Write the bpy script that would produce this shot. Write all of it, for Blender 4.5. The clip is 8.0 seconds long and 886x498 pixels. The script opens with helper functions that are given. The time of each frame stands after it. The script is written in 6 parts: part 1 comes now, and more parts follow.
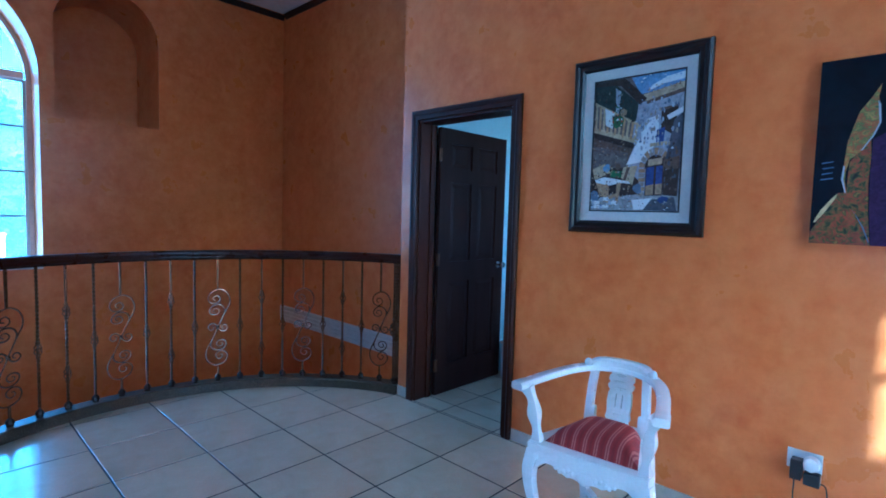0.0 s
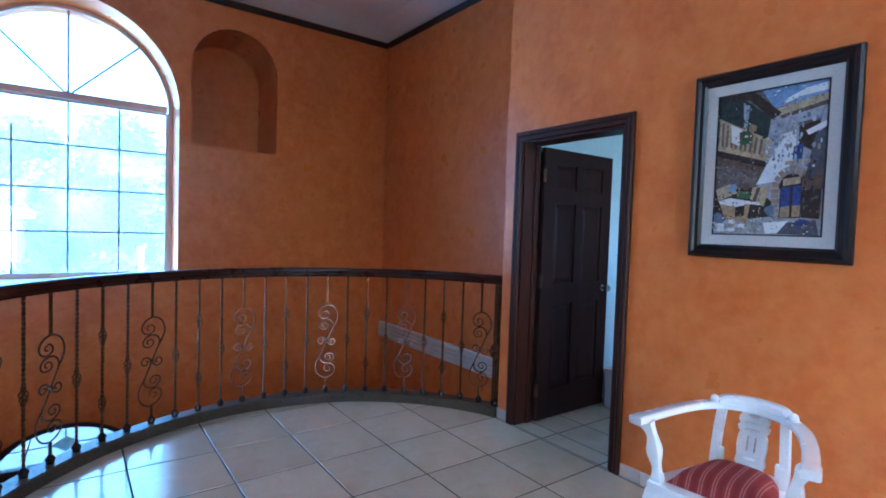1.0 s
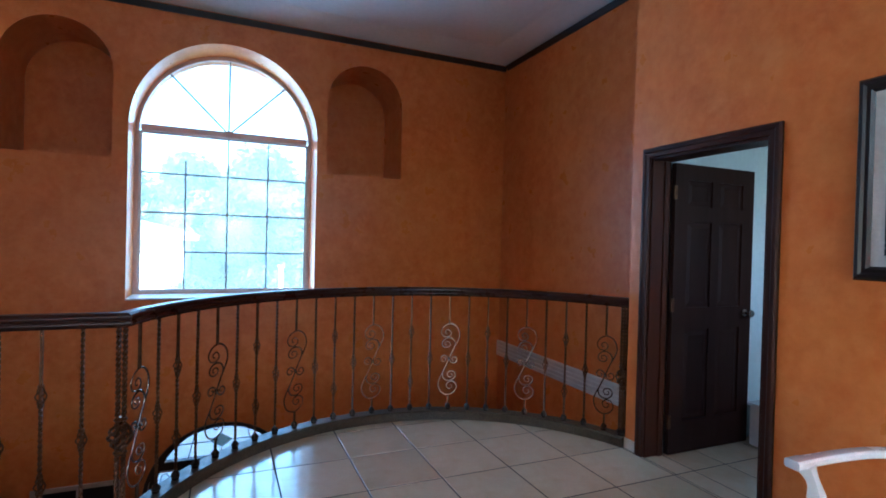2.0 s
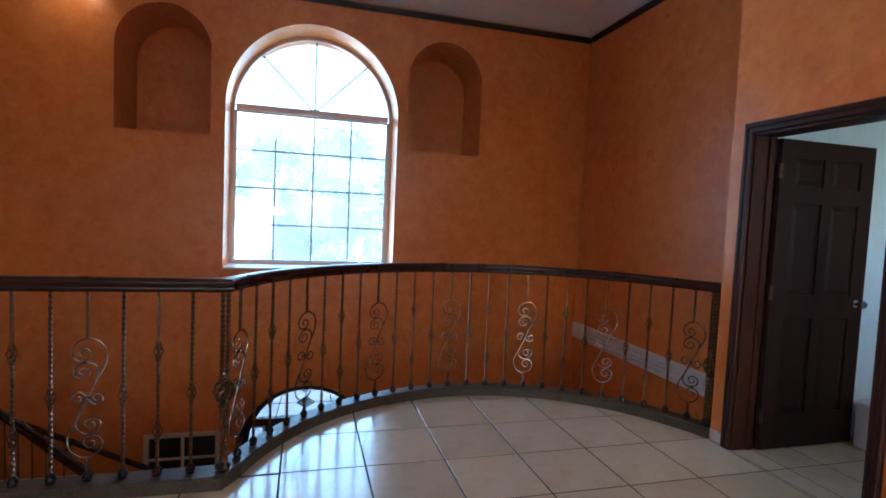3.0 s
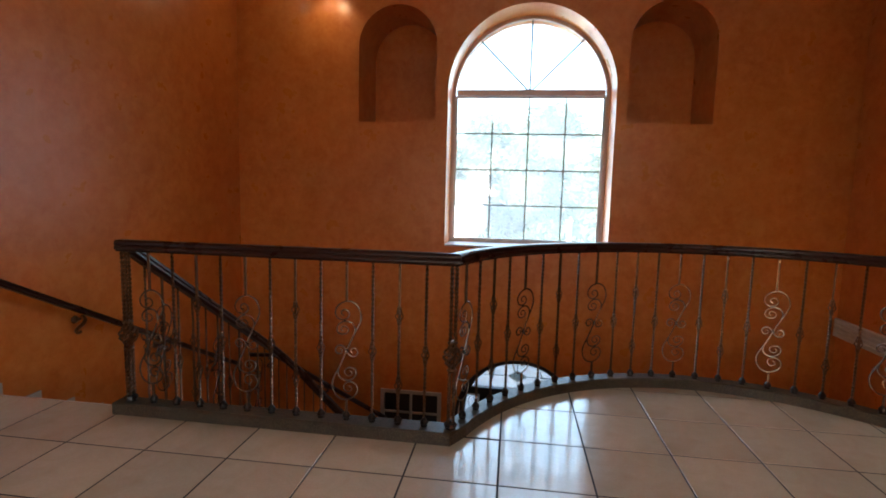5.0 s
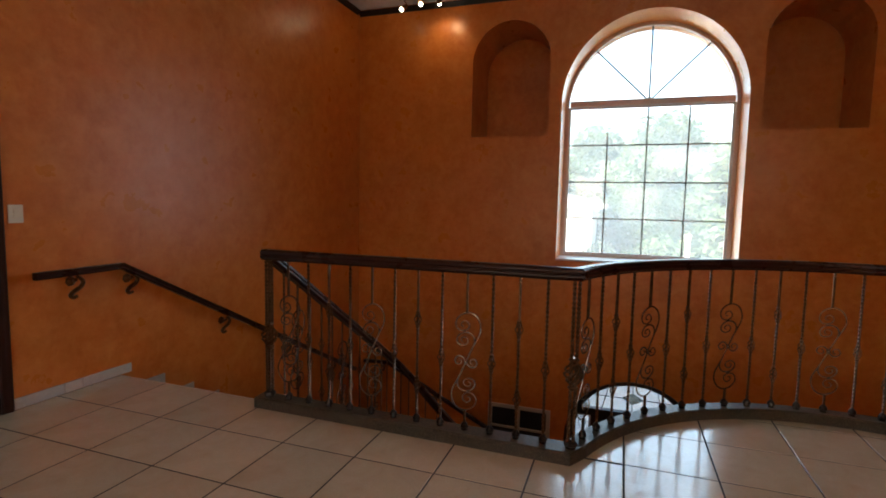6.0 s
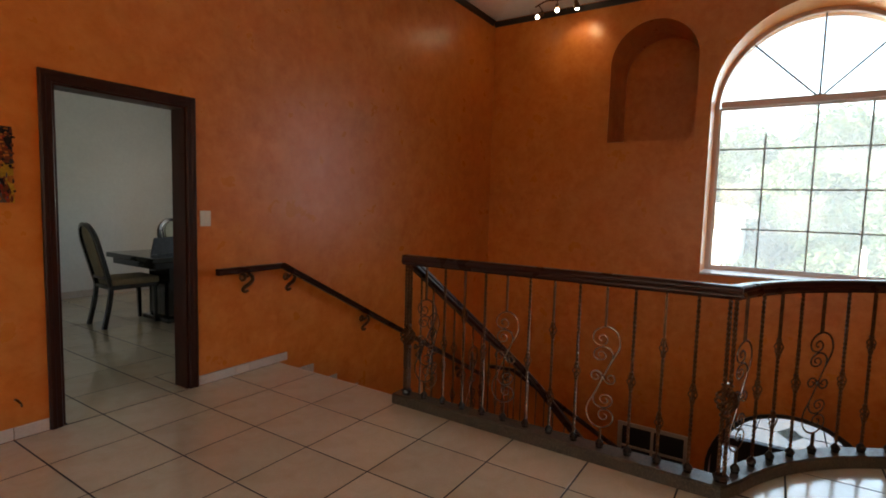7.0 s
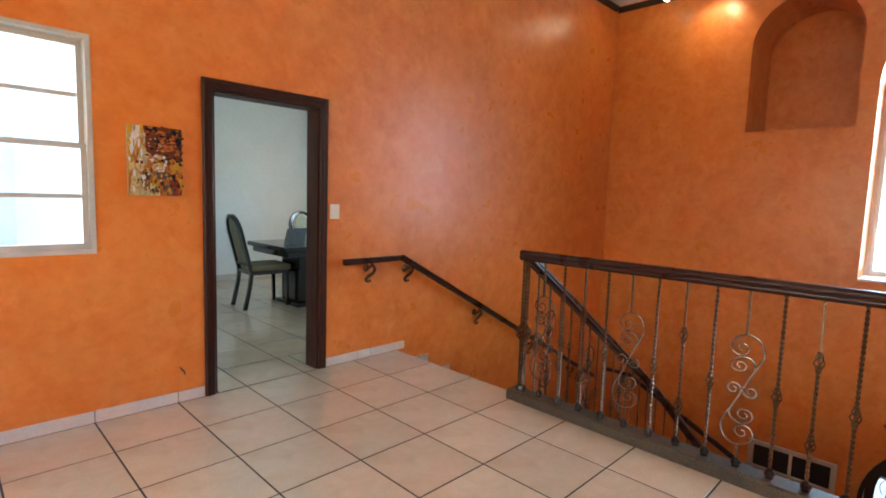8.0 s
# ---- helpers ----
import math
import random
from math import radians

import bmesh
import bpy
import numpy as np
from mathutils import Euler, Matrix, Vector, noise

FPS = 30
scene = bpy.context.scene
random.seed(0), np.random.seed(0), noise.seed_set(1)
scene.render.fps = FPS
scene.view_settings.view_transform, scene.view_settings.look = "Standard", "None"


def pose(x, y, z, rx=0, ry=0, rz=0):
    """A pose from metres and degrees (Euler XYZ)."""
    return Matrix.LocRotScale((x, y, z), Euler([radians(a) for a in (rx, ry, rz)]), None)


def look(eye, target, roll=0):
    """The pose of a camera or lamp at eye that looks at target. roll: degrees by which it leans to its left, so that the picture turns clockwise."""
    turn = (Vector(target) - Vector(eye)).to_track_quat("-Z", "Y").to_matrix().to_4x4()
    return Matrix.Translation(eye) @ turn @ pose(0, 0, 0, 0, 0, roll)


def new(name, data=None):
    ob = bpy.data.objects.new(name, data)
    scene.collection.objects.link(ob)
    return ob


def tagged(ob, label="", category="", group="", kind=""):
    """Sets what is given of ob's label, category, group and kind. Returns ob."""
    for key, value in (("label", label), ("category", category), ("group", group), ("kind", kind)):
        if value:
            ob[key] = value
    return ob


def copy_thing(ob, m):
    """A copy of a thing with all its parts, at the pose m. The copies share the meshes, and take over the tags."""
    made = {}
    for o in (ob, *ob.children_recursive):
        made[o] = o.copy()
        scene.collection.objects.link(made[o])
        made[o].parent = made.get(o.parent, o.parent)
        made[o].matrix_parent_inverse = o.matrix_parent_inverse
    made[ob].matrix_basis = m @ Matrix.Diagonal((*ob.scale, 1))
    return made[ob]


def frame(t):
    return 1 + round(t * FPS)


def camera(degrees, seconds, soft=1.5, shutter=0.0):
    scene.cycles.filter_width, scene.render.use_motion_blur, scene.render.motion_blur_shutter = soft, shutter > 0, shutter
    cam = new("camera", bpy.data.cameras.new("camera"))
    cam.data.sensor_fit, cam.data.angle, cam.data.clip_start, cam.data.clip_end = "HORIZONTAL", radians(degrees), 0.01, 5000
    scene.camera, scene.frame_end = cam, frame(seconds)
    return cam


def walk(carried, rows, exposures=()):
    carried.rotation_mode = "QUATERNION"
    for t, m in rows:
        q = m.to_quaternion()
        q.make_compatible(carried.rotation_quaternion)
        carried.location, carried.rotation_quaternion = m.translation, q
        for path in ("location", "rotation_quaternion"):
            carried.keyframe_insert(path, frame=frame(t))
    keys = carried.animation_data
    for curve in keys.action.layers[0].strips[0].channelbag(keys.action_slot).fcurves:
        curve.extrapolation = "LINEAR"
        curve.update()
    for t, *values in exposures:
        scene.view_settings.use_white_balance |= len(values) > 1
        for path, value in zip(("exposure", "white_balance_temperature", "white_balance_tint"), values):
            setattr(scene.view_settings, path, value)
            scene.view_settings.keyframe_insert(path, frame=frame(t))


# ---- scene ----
cam = camera(81.9, 8.0, soft=1.8)
PATH = [
    (0, (2.335, 0.261, 1.342), (0.956, 1.702, 1.203), 1.6),
    (0.5, (2.287, 0.227, 1.353), (0.784, 1.54, 1.234), 2.0),
    (1, (2.269, 0.198, 1.36), (0.656, 1.378, 1.28), 1.9),
    (1.5, (2.284, 0.179, 1.38), (0.544, 1.163, 1.344), 1.1),
    (2, (2.283, 0.138, 1.379), (0.446, 0.929, 1.357), 1.5),
    (3.5, (2.273, 0.076, 1.367), (0.32, 0.472, 1.202), 2.8),
    (4, (2.28, 0.061, 1.38), (0.301, 0.275, 1.194), 2.7),
    (4.5, (2.249, 0.051, 1.355), (0.261, 0.009, 1.138), 2.1),
    (6, (2.303, -0.073, 1.351), (0.422, -0.728, 1.171), 1.2),
    (6.5, (2.335, -0.104, 1.359), (0.545, -0.981, 1.195), 1.5),
    (7, (2.364, -0.132, 1.367), (0.692, -1.217, 1.199), 1.6),
    (7.5, (2.384, -0.166, 1.363), (0.847, -1.432, 1.184), 1.8),
    (8, (2.411, -0.196, 1.366), (1.001, -1.6, 1.165), 1.9),
]
walk(cam, [(t, look(eye, target, roll)) for t, eye, target, roll in PATH],
     exposures=[(0.0, 3.45, 3150, -10), (1.0, 3.72, 3800, -4), (2.0, 3.34, 4300, -3), (3.5, 3.42, 5050, 0), (4.5, 3.26, 5700, 3), (6.0, 2.88, 6500, 5), (6.5, 2.66, 6900, 7), (7.0, 2.98, 6900, 6), (7.5, 3.8, 6400, 4), (8.0, 4.55, 5650, -3)])

# ---- world, sun and large lights ----
world = bpy.data.worlds.new("world")
scene.world = world
world.use_nodes = True
wn = world.node_tree
wn.nodes.clear()
sky = wn.nodes.new("ShaderNodeTexSky")
sky.sky_type = 'NISHITA'
sky.sun_disc = False
sky.sun_elevation = radians(30)
sky.sun_rotation = radians(122)
sky.dust_density = 3.0
bg = wn.nodes.new("ShaderNodeBackground")
bg.inputs["Strength"].default_value = 0.14
wo = wn.nodes.new("ShaderNodeOutputWorld")
wn.links.new(sky.outputs[0], bg.inputs[0])
wn.links.new(bg.outputs[0], wo.inputs[0])


def lamp(name, kind, energy, m, color=(1, 1, 1), size=None, size_y=None, angle=None):
    d = bpy.data.lights.new(name, kind)
    d.energy = energy
    d.color = color
    if kind == 'AREA':
        d.shape = 'RECTANGLE'
        d.size, d.size_y = size, size_y
    if kind == 'SUN':
        d.angle = angle
    if kind == 'SPOT':
        d.spot_size = angle
        d.spot_blend = 0.7
        d.shadow_soft_size = size
    ob = new(name, d)
    ob.matrix_world = m
    return ob


SUN_WAY = Vector((-0.80, 0.50, -0.55)).normalized()
lamp("sun", 'SUN', 5.0, look((20, -12, 14), Vector((20, -12, 14)) + SUN_WAY), (1.0, 0.93, 0.82), angle=radians(0.8))
# area lamps for sky light entering by the arched west window and the south window
lamp("sky_west", 'AREA', 6.2, look((-4.76, 0.17, 2.0), (0, 0.17, 2.1)), (0.60, 0.79, 1.0), 1.9, 2.6)
lamp("sky_south", 'AREA', 1.5, look((2.6, -3.85, 1.58), (2.6, 0, 2.2)), (0.9, 0.95, 1.0), 1.6, 1.1)
# added fill lamps at unseen openings in the east, dining room and bath walls
lamp("fill_east", 'AREA', 0.1, look((5.3, -1.7, 1.7), (2.6, -1.5, 0.0)), (0.95, 0.97, 1.0), 2.0, 1.3)
lamp("fill_dining", 'AREA', 2.3, look((-2.75, -6.0, 1.6), (0, -6.2, 1.3)), (0.90, 0.96, 1.0), 1.8, 1.3)
lamp("fill_bath", 'AREA', 0.33, look((1.95, 3.7, 1.8), (0, 3.7, 1.5)), (0.88, 0.95, 1.0), 0.8, 0.8)


# ---- materials ----
def nodes_of(name):
    m = bpy.data.materials.new(name)
    m.use_nodes = True
    nt = m.node_tree
    return m, nt, nt.nodes["Principled BSDF"]


def ramp(nt, fac, stops):
    r = nt.nodes.new("ShaderNodeValToRGB")
    els = r.color_ramp.elements
    while len(els) < len(stops):
        els.new(0.5)
    for e, (p, c) in zip(els, stops):
        e.position = p
        e.color = (*c, 1) if len(c) == 3 else c
    nt.links.new(fac, r.inputs[0])
    return r.outputs[0]


def noise_of(nt, scale, detail=4, rough=0.55, distortion=0.0, stretch=None):
    tc = nt.nodes.new("ShaderNodeTexCoord")
    out = tc.outputs["Object"]
    if stretch:
        mp = nt.nodes.new("ShaderNodeMapping")
        mp.inputs["Scale"].default_value = stretch
        nt.links.new(out, mp.inputs[0])
        out = mp.outputs[0]
    n = nt.nodes.new("ShaderNodeTexNoise")
    n.inputs["Scale"].default_value = scale
    n.inputs["Detail"].default_value = detail
    n.inputs["Roughness"].default_value = rough
    n.inputs["Distortion"].default_value = distortion
    nt.links.new(out, n.inputs["Vector"])
    return n.outputs["Fac"]


def mixed(nt, fac, a, b, how='MIX'):
    m = nt.nodes.new("ShaderNodeMix")
    m.data_type = 'RGBA'
    m.blend_type = how
    for sock, v in ((m.inputs[0], fac), (m.inputs[6], a), (m.inputs[7], b)):
        if isinstance(v, bpy.types.NodeSocket):
            nt.links.new(v, sock)
        elif isinstance(v, (int, float)):
            sock.default_value = v
        else:
            sock.default_value = (*v, 1)
    return m.outputs[2]


def bump_to(nt, bsdf, height, strength, distance=0.002):
    b = nt.nodes.new("ShaderNodeBump")
    b.inputs["Strength"].default_value = strength
    b.inputs["Distance"].default_value = distance
    nt.links.new(height, b.inputs["Height"])
    nt.links.new(b.outputs[0], bsdf.inputs["Normal"])


def vary(nt, fac, lo, hi):
    r = nt.nodes.new("ShaderNodeMapRange")
    r.inputs["To Min"].default_value = lo
    r.inputs["To Max"].default_value = hi
    r.inputs["From Min"].default_value = 0.3
    r.inputs["From Max"].default_value = 0.7
    nt.links.new(fac, r.inputs["Value"])
    return r.outputs[0]


def simple(name, a, b=None, scale=12, rough=(0.4, 0.5), metal=0.0, bump=0.15, distortion=0.3, stretch=None, coat=0.0, object_random=0.0, spec=0.5):
    """Two tones of one colour by a coarse and a fine noise, roughness that varies, fine relief."""
    m, nt, bs = nodes_of(name)
    b = b or tuple(c * 0.75 for c in a)
    coarse = noise_of(nt, scale, 3, 0.5, distortion, stretch)
    fine = noise_of(nt, scale * 9, 5, 0.6, 0, stretch)
    col = mixed(nt, vary(nt, coarse, 0, 1), a, b)
    col = mixed(nt, vary(nt, fine, 0.0, 0.35), col, tuple(c * 0.8 for c in b))
    if object_random:
        oi = nt.nodes.new("ShaderNodeObjectInfo")
        hs = nt.nodes.new("ShaderNodeHueSaturation")
        mr = nt.nodes.new("ShaderNodeMapRange")
        mr.inputs["To Min"].default_value = 1 - object_random
        mr.inputs["To Max"].default_value = 1 + object_random
        nt.links.new(oi.outputs["Random"], mr.inputs["Value"])
        nt.links.new(mr.outputs[0], hs.inputs["Value"])
        nt.links.new(col, hs.inputs["Color"])
        col = hs.outputs[0]
    nt.links.new(col, bs.inputs["Base Color"])
    nt.links.new(vary(nt, coarse, *rough), bs.inputs["Roughness"])
    bs.inputs["Metallic"].default_value = metal
    bs.inputs["Coat Weight"].default_value = coat
    bs.inputs["Specular IOR Level"].default_value = spec
    if bump:
        bump_to(nt, bs, fine, bump)
    return m


def plaster(name, base, light, dark):
    """Burnished plaster: overlapping trowelled patches in three tones, with a soft polish."""
    m, nt, bs = nodes_of(name)
    cloud = noise_of(nt, 0.9, 4, 0.55, 0.5)
    patch = noise_of(nt, 4.2, 5, 0.58, 0.2)
    stroke = noise_of(nt, 7.0, 4, 0.6, 0.2)
    fine = noise_of(nt, 60, 4, 0.6)
    col = mixed(nt, vary(nt, cloud, 0, 0.8), base, dark)
    col = mixed(nt, vary(nt, patch, 0, 0.62), col, light)
    bw = nt.nodes.new("ShaderNodeRGBToBW")
    nt.links.new(ramp(nt, stroke, [(0.48, (0, 0, 0)), (0.60, (0.32, 0.32, 0.32)), (0.80, (0.95, 0.95, 0.95))]), bw.inputs[0])
    col = mixed(nt, bw.outputs[0], col, light)
    fleck = noise_of(nt, 17, 3, 0.6, 0.15)
    col = mixed(nt, vary(nt, fleck, 0.0, 0.42), col, light)
    low = nt.nodes.new("ShaderNodeRGBToBW")
    nt.links.new(ramp(nt, stroke, [(0.22, (0.3, 0.3, 0.3)), (0.46, (0, 0, 0))]), low.inputs[0])
    col = mixed(nt, low.outputs[0], col, dark)
    nt.links.new(col, bs.inputs["Base Color"])
    nt.links.new(vary(nt, patch, 0.37, 0.26), bs.inputs["Roughness"])
    add = nt.nodes.new("ShaderNodeMath")
    add.operation = 'MULTIPLY_ADD'
    add.inputs[1].default_value = 0.12
    nt.links.new(fine, add.inputs[0])
    nt.links.new(patch, add.inputs[2])
    bs.inputs["Specular IOR Level"].default_value = 0.45
    bump_to(nt, bs, add.outputs[0], 0.6, 0.006)
    return m


def speckled(name):
    """Polished dark granite: brown-black ground with paler grains of uneven size."""
    m, nt, bs = nodes_of(name)
    ground = mixed(nt, vary(nt, noise_of(nt, 9, 4, 0.6), 0, 1), (0.058, 0.042, 0.024), (0.030, 0.023, 0.014))
    grain = ramp(nt, noise_of(nt, 150, 3, 0.7), [(0.50, (0, 0, 0)), (0.60, (1, 1, 1))])
    bw = nt.nodes.new("ShaderNodeRGBToBW")
    nt.links.new(grain, bw.inputs[0])
    col = mixed(nt, bw.outputs[0], ground, (0.10, 0.076, 0.048))
    nt.links.new(col, bs.inputs["Base Color"])
    nt.links.new(vary(nt, noise_of(nt, 40), 0.32, 0.48), bs.inputs["Roughness"])
    bs.inputs["Specular IOR Level"].default_value = 0.28
    return m


ORANGE = plaster("orange_plaster", (0.59, 0.144, 0.009), (0.70, 0.248, 0.054), (0.47, 0.093, 0.0045))
PALE_WALL = simple("pale_wall_paint", (0.75, 0.75, 0.70), (0.71, 0.71, 0.66), 3, (0.5, 0.6), bump=0.1)
BLUE_WALL = simple("pale_blue_wall_paint", (0.66, 0.76, 0.78), (0.62, 0.72, 0.75), 3, (0.4, 0.5), bump=0.1)
CEILING = simple("ceiling_paint", (0.86, 0.85, 0.83), (0.82, 0.81, 0.79), 2, (0.7, 0.8), bump=0.1)
EXTERIOR = simple("exterior_render", (0.84, 0.84, 0.82), (0.78, 0.78, 0.76), 2, (0.8, 0.9), bump=0.3)
WOOD = simple("dark_stained_wood", (0.046, 0.013, 0.006), (0.032, 0.009, 0.004), 5, (0.36, 0.46), stretch=(3, 3, 0.4), bump=0.1, spec=0.18)
RAILWOOD = simple("black_brown_polished_wood", (0.033, 0.0095, 0.005), (0.028, 0.0078, 0.0042), 7, (0.25, 0.33), bump=0.1, spec=0.2)
PICFRAME = simple("black_stained_frame_wood", (0.018, 0.010, 0.008), (0.011, 0.006, 0.005), 6, (0.3, 0.4), bump=0.1, spec=0.3)
DOORWOOD = simple("dark_brown_door_paint", (0.030, 0.0125, 0.008), (0.022, 0.009, 0.006), 4, (0.5, 0.6), stretch=(3, 3, 0.3), bump=0.12, spec=0.12)
CROWN = simple("black_brown_moulding_paint", (0.016, 0.010, 0.009), None, 5, (0.35, 0.45))
IRON = simple("bronze_black_iron", (0.22, 0.115, 0.055), (0.095, 0.048, 0.024), 30, (0.26, 0.38), metal=0.9, bump=0.2)
SCROLLIRON = simple("rubbed_iron", (0.25, 0.195, 0.15), (0.13, 0.10, 0.076), 30, (0.13, 0.22), metal=0.9, bump=0.15)
FOOTIRON = simple("blackened_iron", (0.045, 0.034, 0.026), (0.026, 0.020, 0.016), 30, (0.25, 0.38), metal=0.8, bump=0.2)
GRANITE = speckled("dark_granite")
GROUT = simple("dark_grout", (0.024, 0.021, 0.020), None, 20, (0.8, 0.9))
SKIRT = simple("cream_skirting_tile", (0.62, 0.55, 0.47), (0.56, 0.48, 0.40), 7, (0.18, 0.3), bump=0.03, object_random=0.06)
WHITEPAINT = simple("glossy_white_paint", (0.82, 0.82, 0.83), (0.78, 0.78, 0.80), 9, (0.18, 0.3), bump=0.06, coat=0.3)
ALU = simple("white_window_frame", (0.80, 0.79, 0.78), (0.72, 0.70, 0.68), 9, (0.3, 0.45), bump=0.05)
SASH = simple("greyed_cream_window_frame", (0.52, 0.48, 0.42), (0.45, 0.41, 0.35), 9, (0.35, 0.5), bump=0.05)
WINFRAME = simple("pinkish_window_frame", (0.78, 0.62, 0.56), (0.70, 0.54, 0.48), 9, (0.3, 0.45), bump=0.05)
BAR = simple("window_bar", (0.30, 0.30, 0.28), None, 9, (0.4, 0.5))
PLASTIC = simple("ivory_plastic", (0.76, 0.72, 0.60), (0.72, 0.68, 0.56), 9, (0.3, 0.4), bump=0.03)
WHITEPLASTIC = simple("white_plastic", (0.80, 0.80, 0.80), (0.75, 0.75, 0.76), 9, (0.25, 0.35), bump=0.03)
BLACKPLASTIC = simple("black_plastic", (0.02, 0.02, 0.022), None, 9, (0.3, 0.45), bump=0.05)
CHROME = simple("brushed_steel", (0.62, 0.60, 0.57), None, 30, (0.18, 0.28), metal=1.0, bump=0.03)
BLACKWOOD = simple("black_lacquered_wood", (0.016, 0.014, 0.014), (0.011, 0.010, 0.010), 6, (0.14, 0.24), bump=0.03, coat=0.5)
UPHOLSTERY = simple("olive_grey_cloth", (0.34, 0.31, 0.21), (0.26, 0.235, 0.155), 40, (0.8, 0.9), bump=0.4)
DARKCLOTH = simple("dark_grey_cloth", (0.075, 0.07, 0.066), (0.05, 0.047, 0.045), 40, (0.6, 0.75), bump=0.3)
PORCELAIN = simple("white_enamel", (0.80, 0.82, 0.84), None, 3, (0.1, 0.16), bump=0)
BANDPAINT = simple("grey_white_moulding", (0.72, 0.68, 0.61), (0.62, 0.58, 0.52), 8, (0.4, 0.5), bump=0.1)
DARKVOID = simple("unlit_room_black", (0.01, 0.01, 0.011), None, 5, (0.5, 0.6))
CREAMFRAME = simple("cream_wood_frame", (0.58, 0.50, 0.40), (0.5, 0.42, 0.33), 8, (0.4, 0.5))


def tile_material():
    m, nt, bs = nodes_of("beige_glazed_tile")
    cloud = noise_of(nt, 4.5, 5, 0.6, 0.8)
    fine = noise_of(nt, 70, 4, 0.6)
    col = mixed(nt, vary(nt, cloud, 0, 1), (0.63, 0.54, 0.39), (0.53, 0.43, 0.29))
    col = mixed(nt, vary(nt, fine, 0, 0.3), col, (0.46, 0.37, 0.25))
    oi = nt.nodes.new("ShaderNodeObjectInfo")
    hs = nt.nodes.new("ShaderNodeHueSaturation")
    mr = nt.nodes.new("ShaderNodeMapRange")
    mr.inputs["To Min"].default_value = 0.93
    mr.inputs["To Max"].default_value = 1.06
    nt.links.new(oi.outputs["Random"], mr.inputs["Value"])
    nt.links.new(mr.outputs[0], hs.inputs["Value"])
    nt.links.new(col, hs.inputs["Color"])
    nt.links.new(hs.outputs[0], bs.inputs["Base Color"])
    nt.links.new(vary(nt, cloud, 0.09, 0.17), bs.inputs["Roughness"])
    bs.inputs["Specular IOR Level"].default_value = 0.95
    bs.inputs["Coat Weight"].default_value = 0.4
    bs.inputs["Coat Roughness"].default_value = 0.24
    bump_to(nt, bs, cloud, 0.08, 0.002)
    return m


TILE = tile_material()


def glass(name, tint=(0.95, 0.98, 0.97), rough=0.0, veil=0.0):
    m, nt, bs = nodes_of(name)
    out = nt.nodes["Material Output"]
    tr = nt.nodes.new("ShaderNodeBsdfTransparent")
    tr.inputs[0].default_value = (*tint, 1)
    gl = nt.nodes.new("ShaderNodeBsdfGlossy")
    gl.inputs["Roughness"].default_value = max(rough, 0.02)
    fr = nt.nodes.new("ShaderNodeFresnel")
    fr.inputs[0].default_value = 1.45
    mx = nt.nodes.new("ShaderNodeMixShader")
    nt.links.new(fr.outputs[0], mx.inputs[0])
    nt.links.new(tr.outputs[0], mx.inputs[1])
    nt.links.new(gl.outputs[0], mx.inputs[2])
    # pale translucent share in the pane imitates glare haze over the bright view
    haze = nt.nodes.new("ShaderNodeBsdfTranslucent")
    haze.inputs[0].default_value = (0.98, 0.92, 0.84, 1)
    veiled = nt.nodes.new("ShaderNodeMixShader")
    spread = noise_of(nt, 1.3, 4, 0.6, 0.5)
    nt.links.new(vary(nt, spread, veil * 0.85, veil * 1.15), veiled.inputs[0])
    nt.links.new(mx.outputs[0], veiled.inputs[1])
    nt.links.new(haze.outputs[0], veiled.inputs[2])
    nt.links.new(veiled.outputs[0], out.inputs[0])
    return m


GLASS = glass("window_glass")
PATTERN_GLASS = glass("pale_patterned_glass", tint=(0.78, 0.80, 0.80), veil=0.12)
VEILED_GLASS = glass("veiled_window_glass", tint=(0.97, 0.97, 0.95), veil=0.12)


def glow(name, color, strength):
    m, nt, bs = nodes_of(name)
    bs.inputs["Emission Color"].default_value = (*color, 1)
    bs.inputs["Emission Strength"].default_value = strength
    bs.inputs["Base Color"].default_value = (*color, 1)
    return m


BULB = glow("lit_bulb", (1.0, 0.85, 0.62), 4)


# ---- mesh tools ----
def link_mesh(name, bm, mat, smooth=False):
    me = bpy.data.meshes.new(name)
    bmesh.ops.recalc_face_normals(bm, faces=bm.faces)
    bm.to_mesh(me)
    bm.free()
    me.materials.append(mat)
    if smooth:
        for p in me.polygons:
            p.use_smooth = True
        me.set_sharp_from_angle(angle=radians(38))
    return new(name, me)


def part(name, bm, mat, parent, label="", smooth=False):
    ob = link_mesh(name, bm, mat, smooth)
    ob.parent = parent
    return tagged(ob, label)


def thing(name, label, category, group="", at=None, kind=""):
    ob = new(name)
    ob.empty_display_size = 0.1
    if at is not None:
        ob.matrix_world = at
    return tagged(ob, label, category, group, kind)


def structure(name, bm, mat, label="", smooth=False):
    return tagged(link_mesh(name, bm, mat, smooth), label, "", "", "structure")


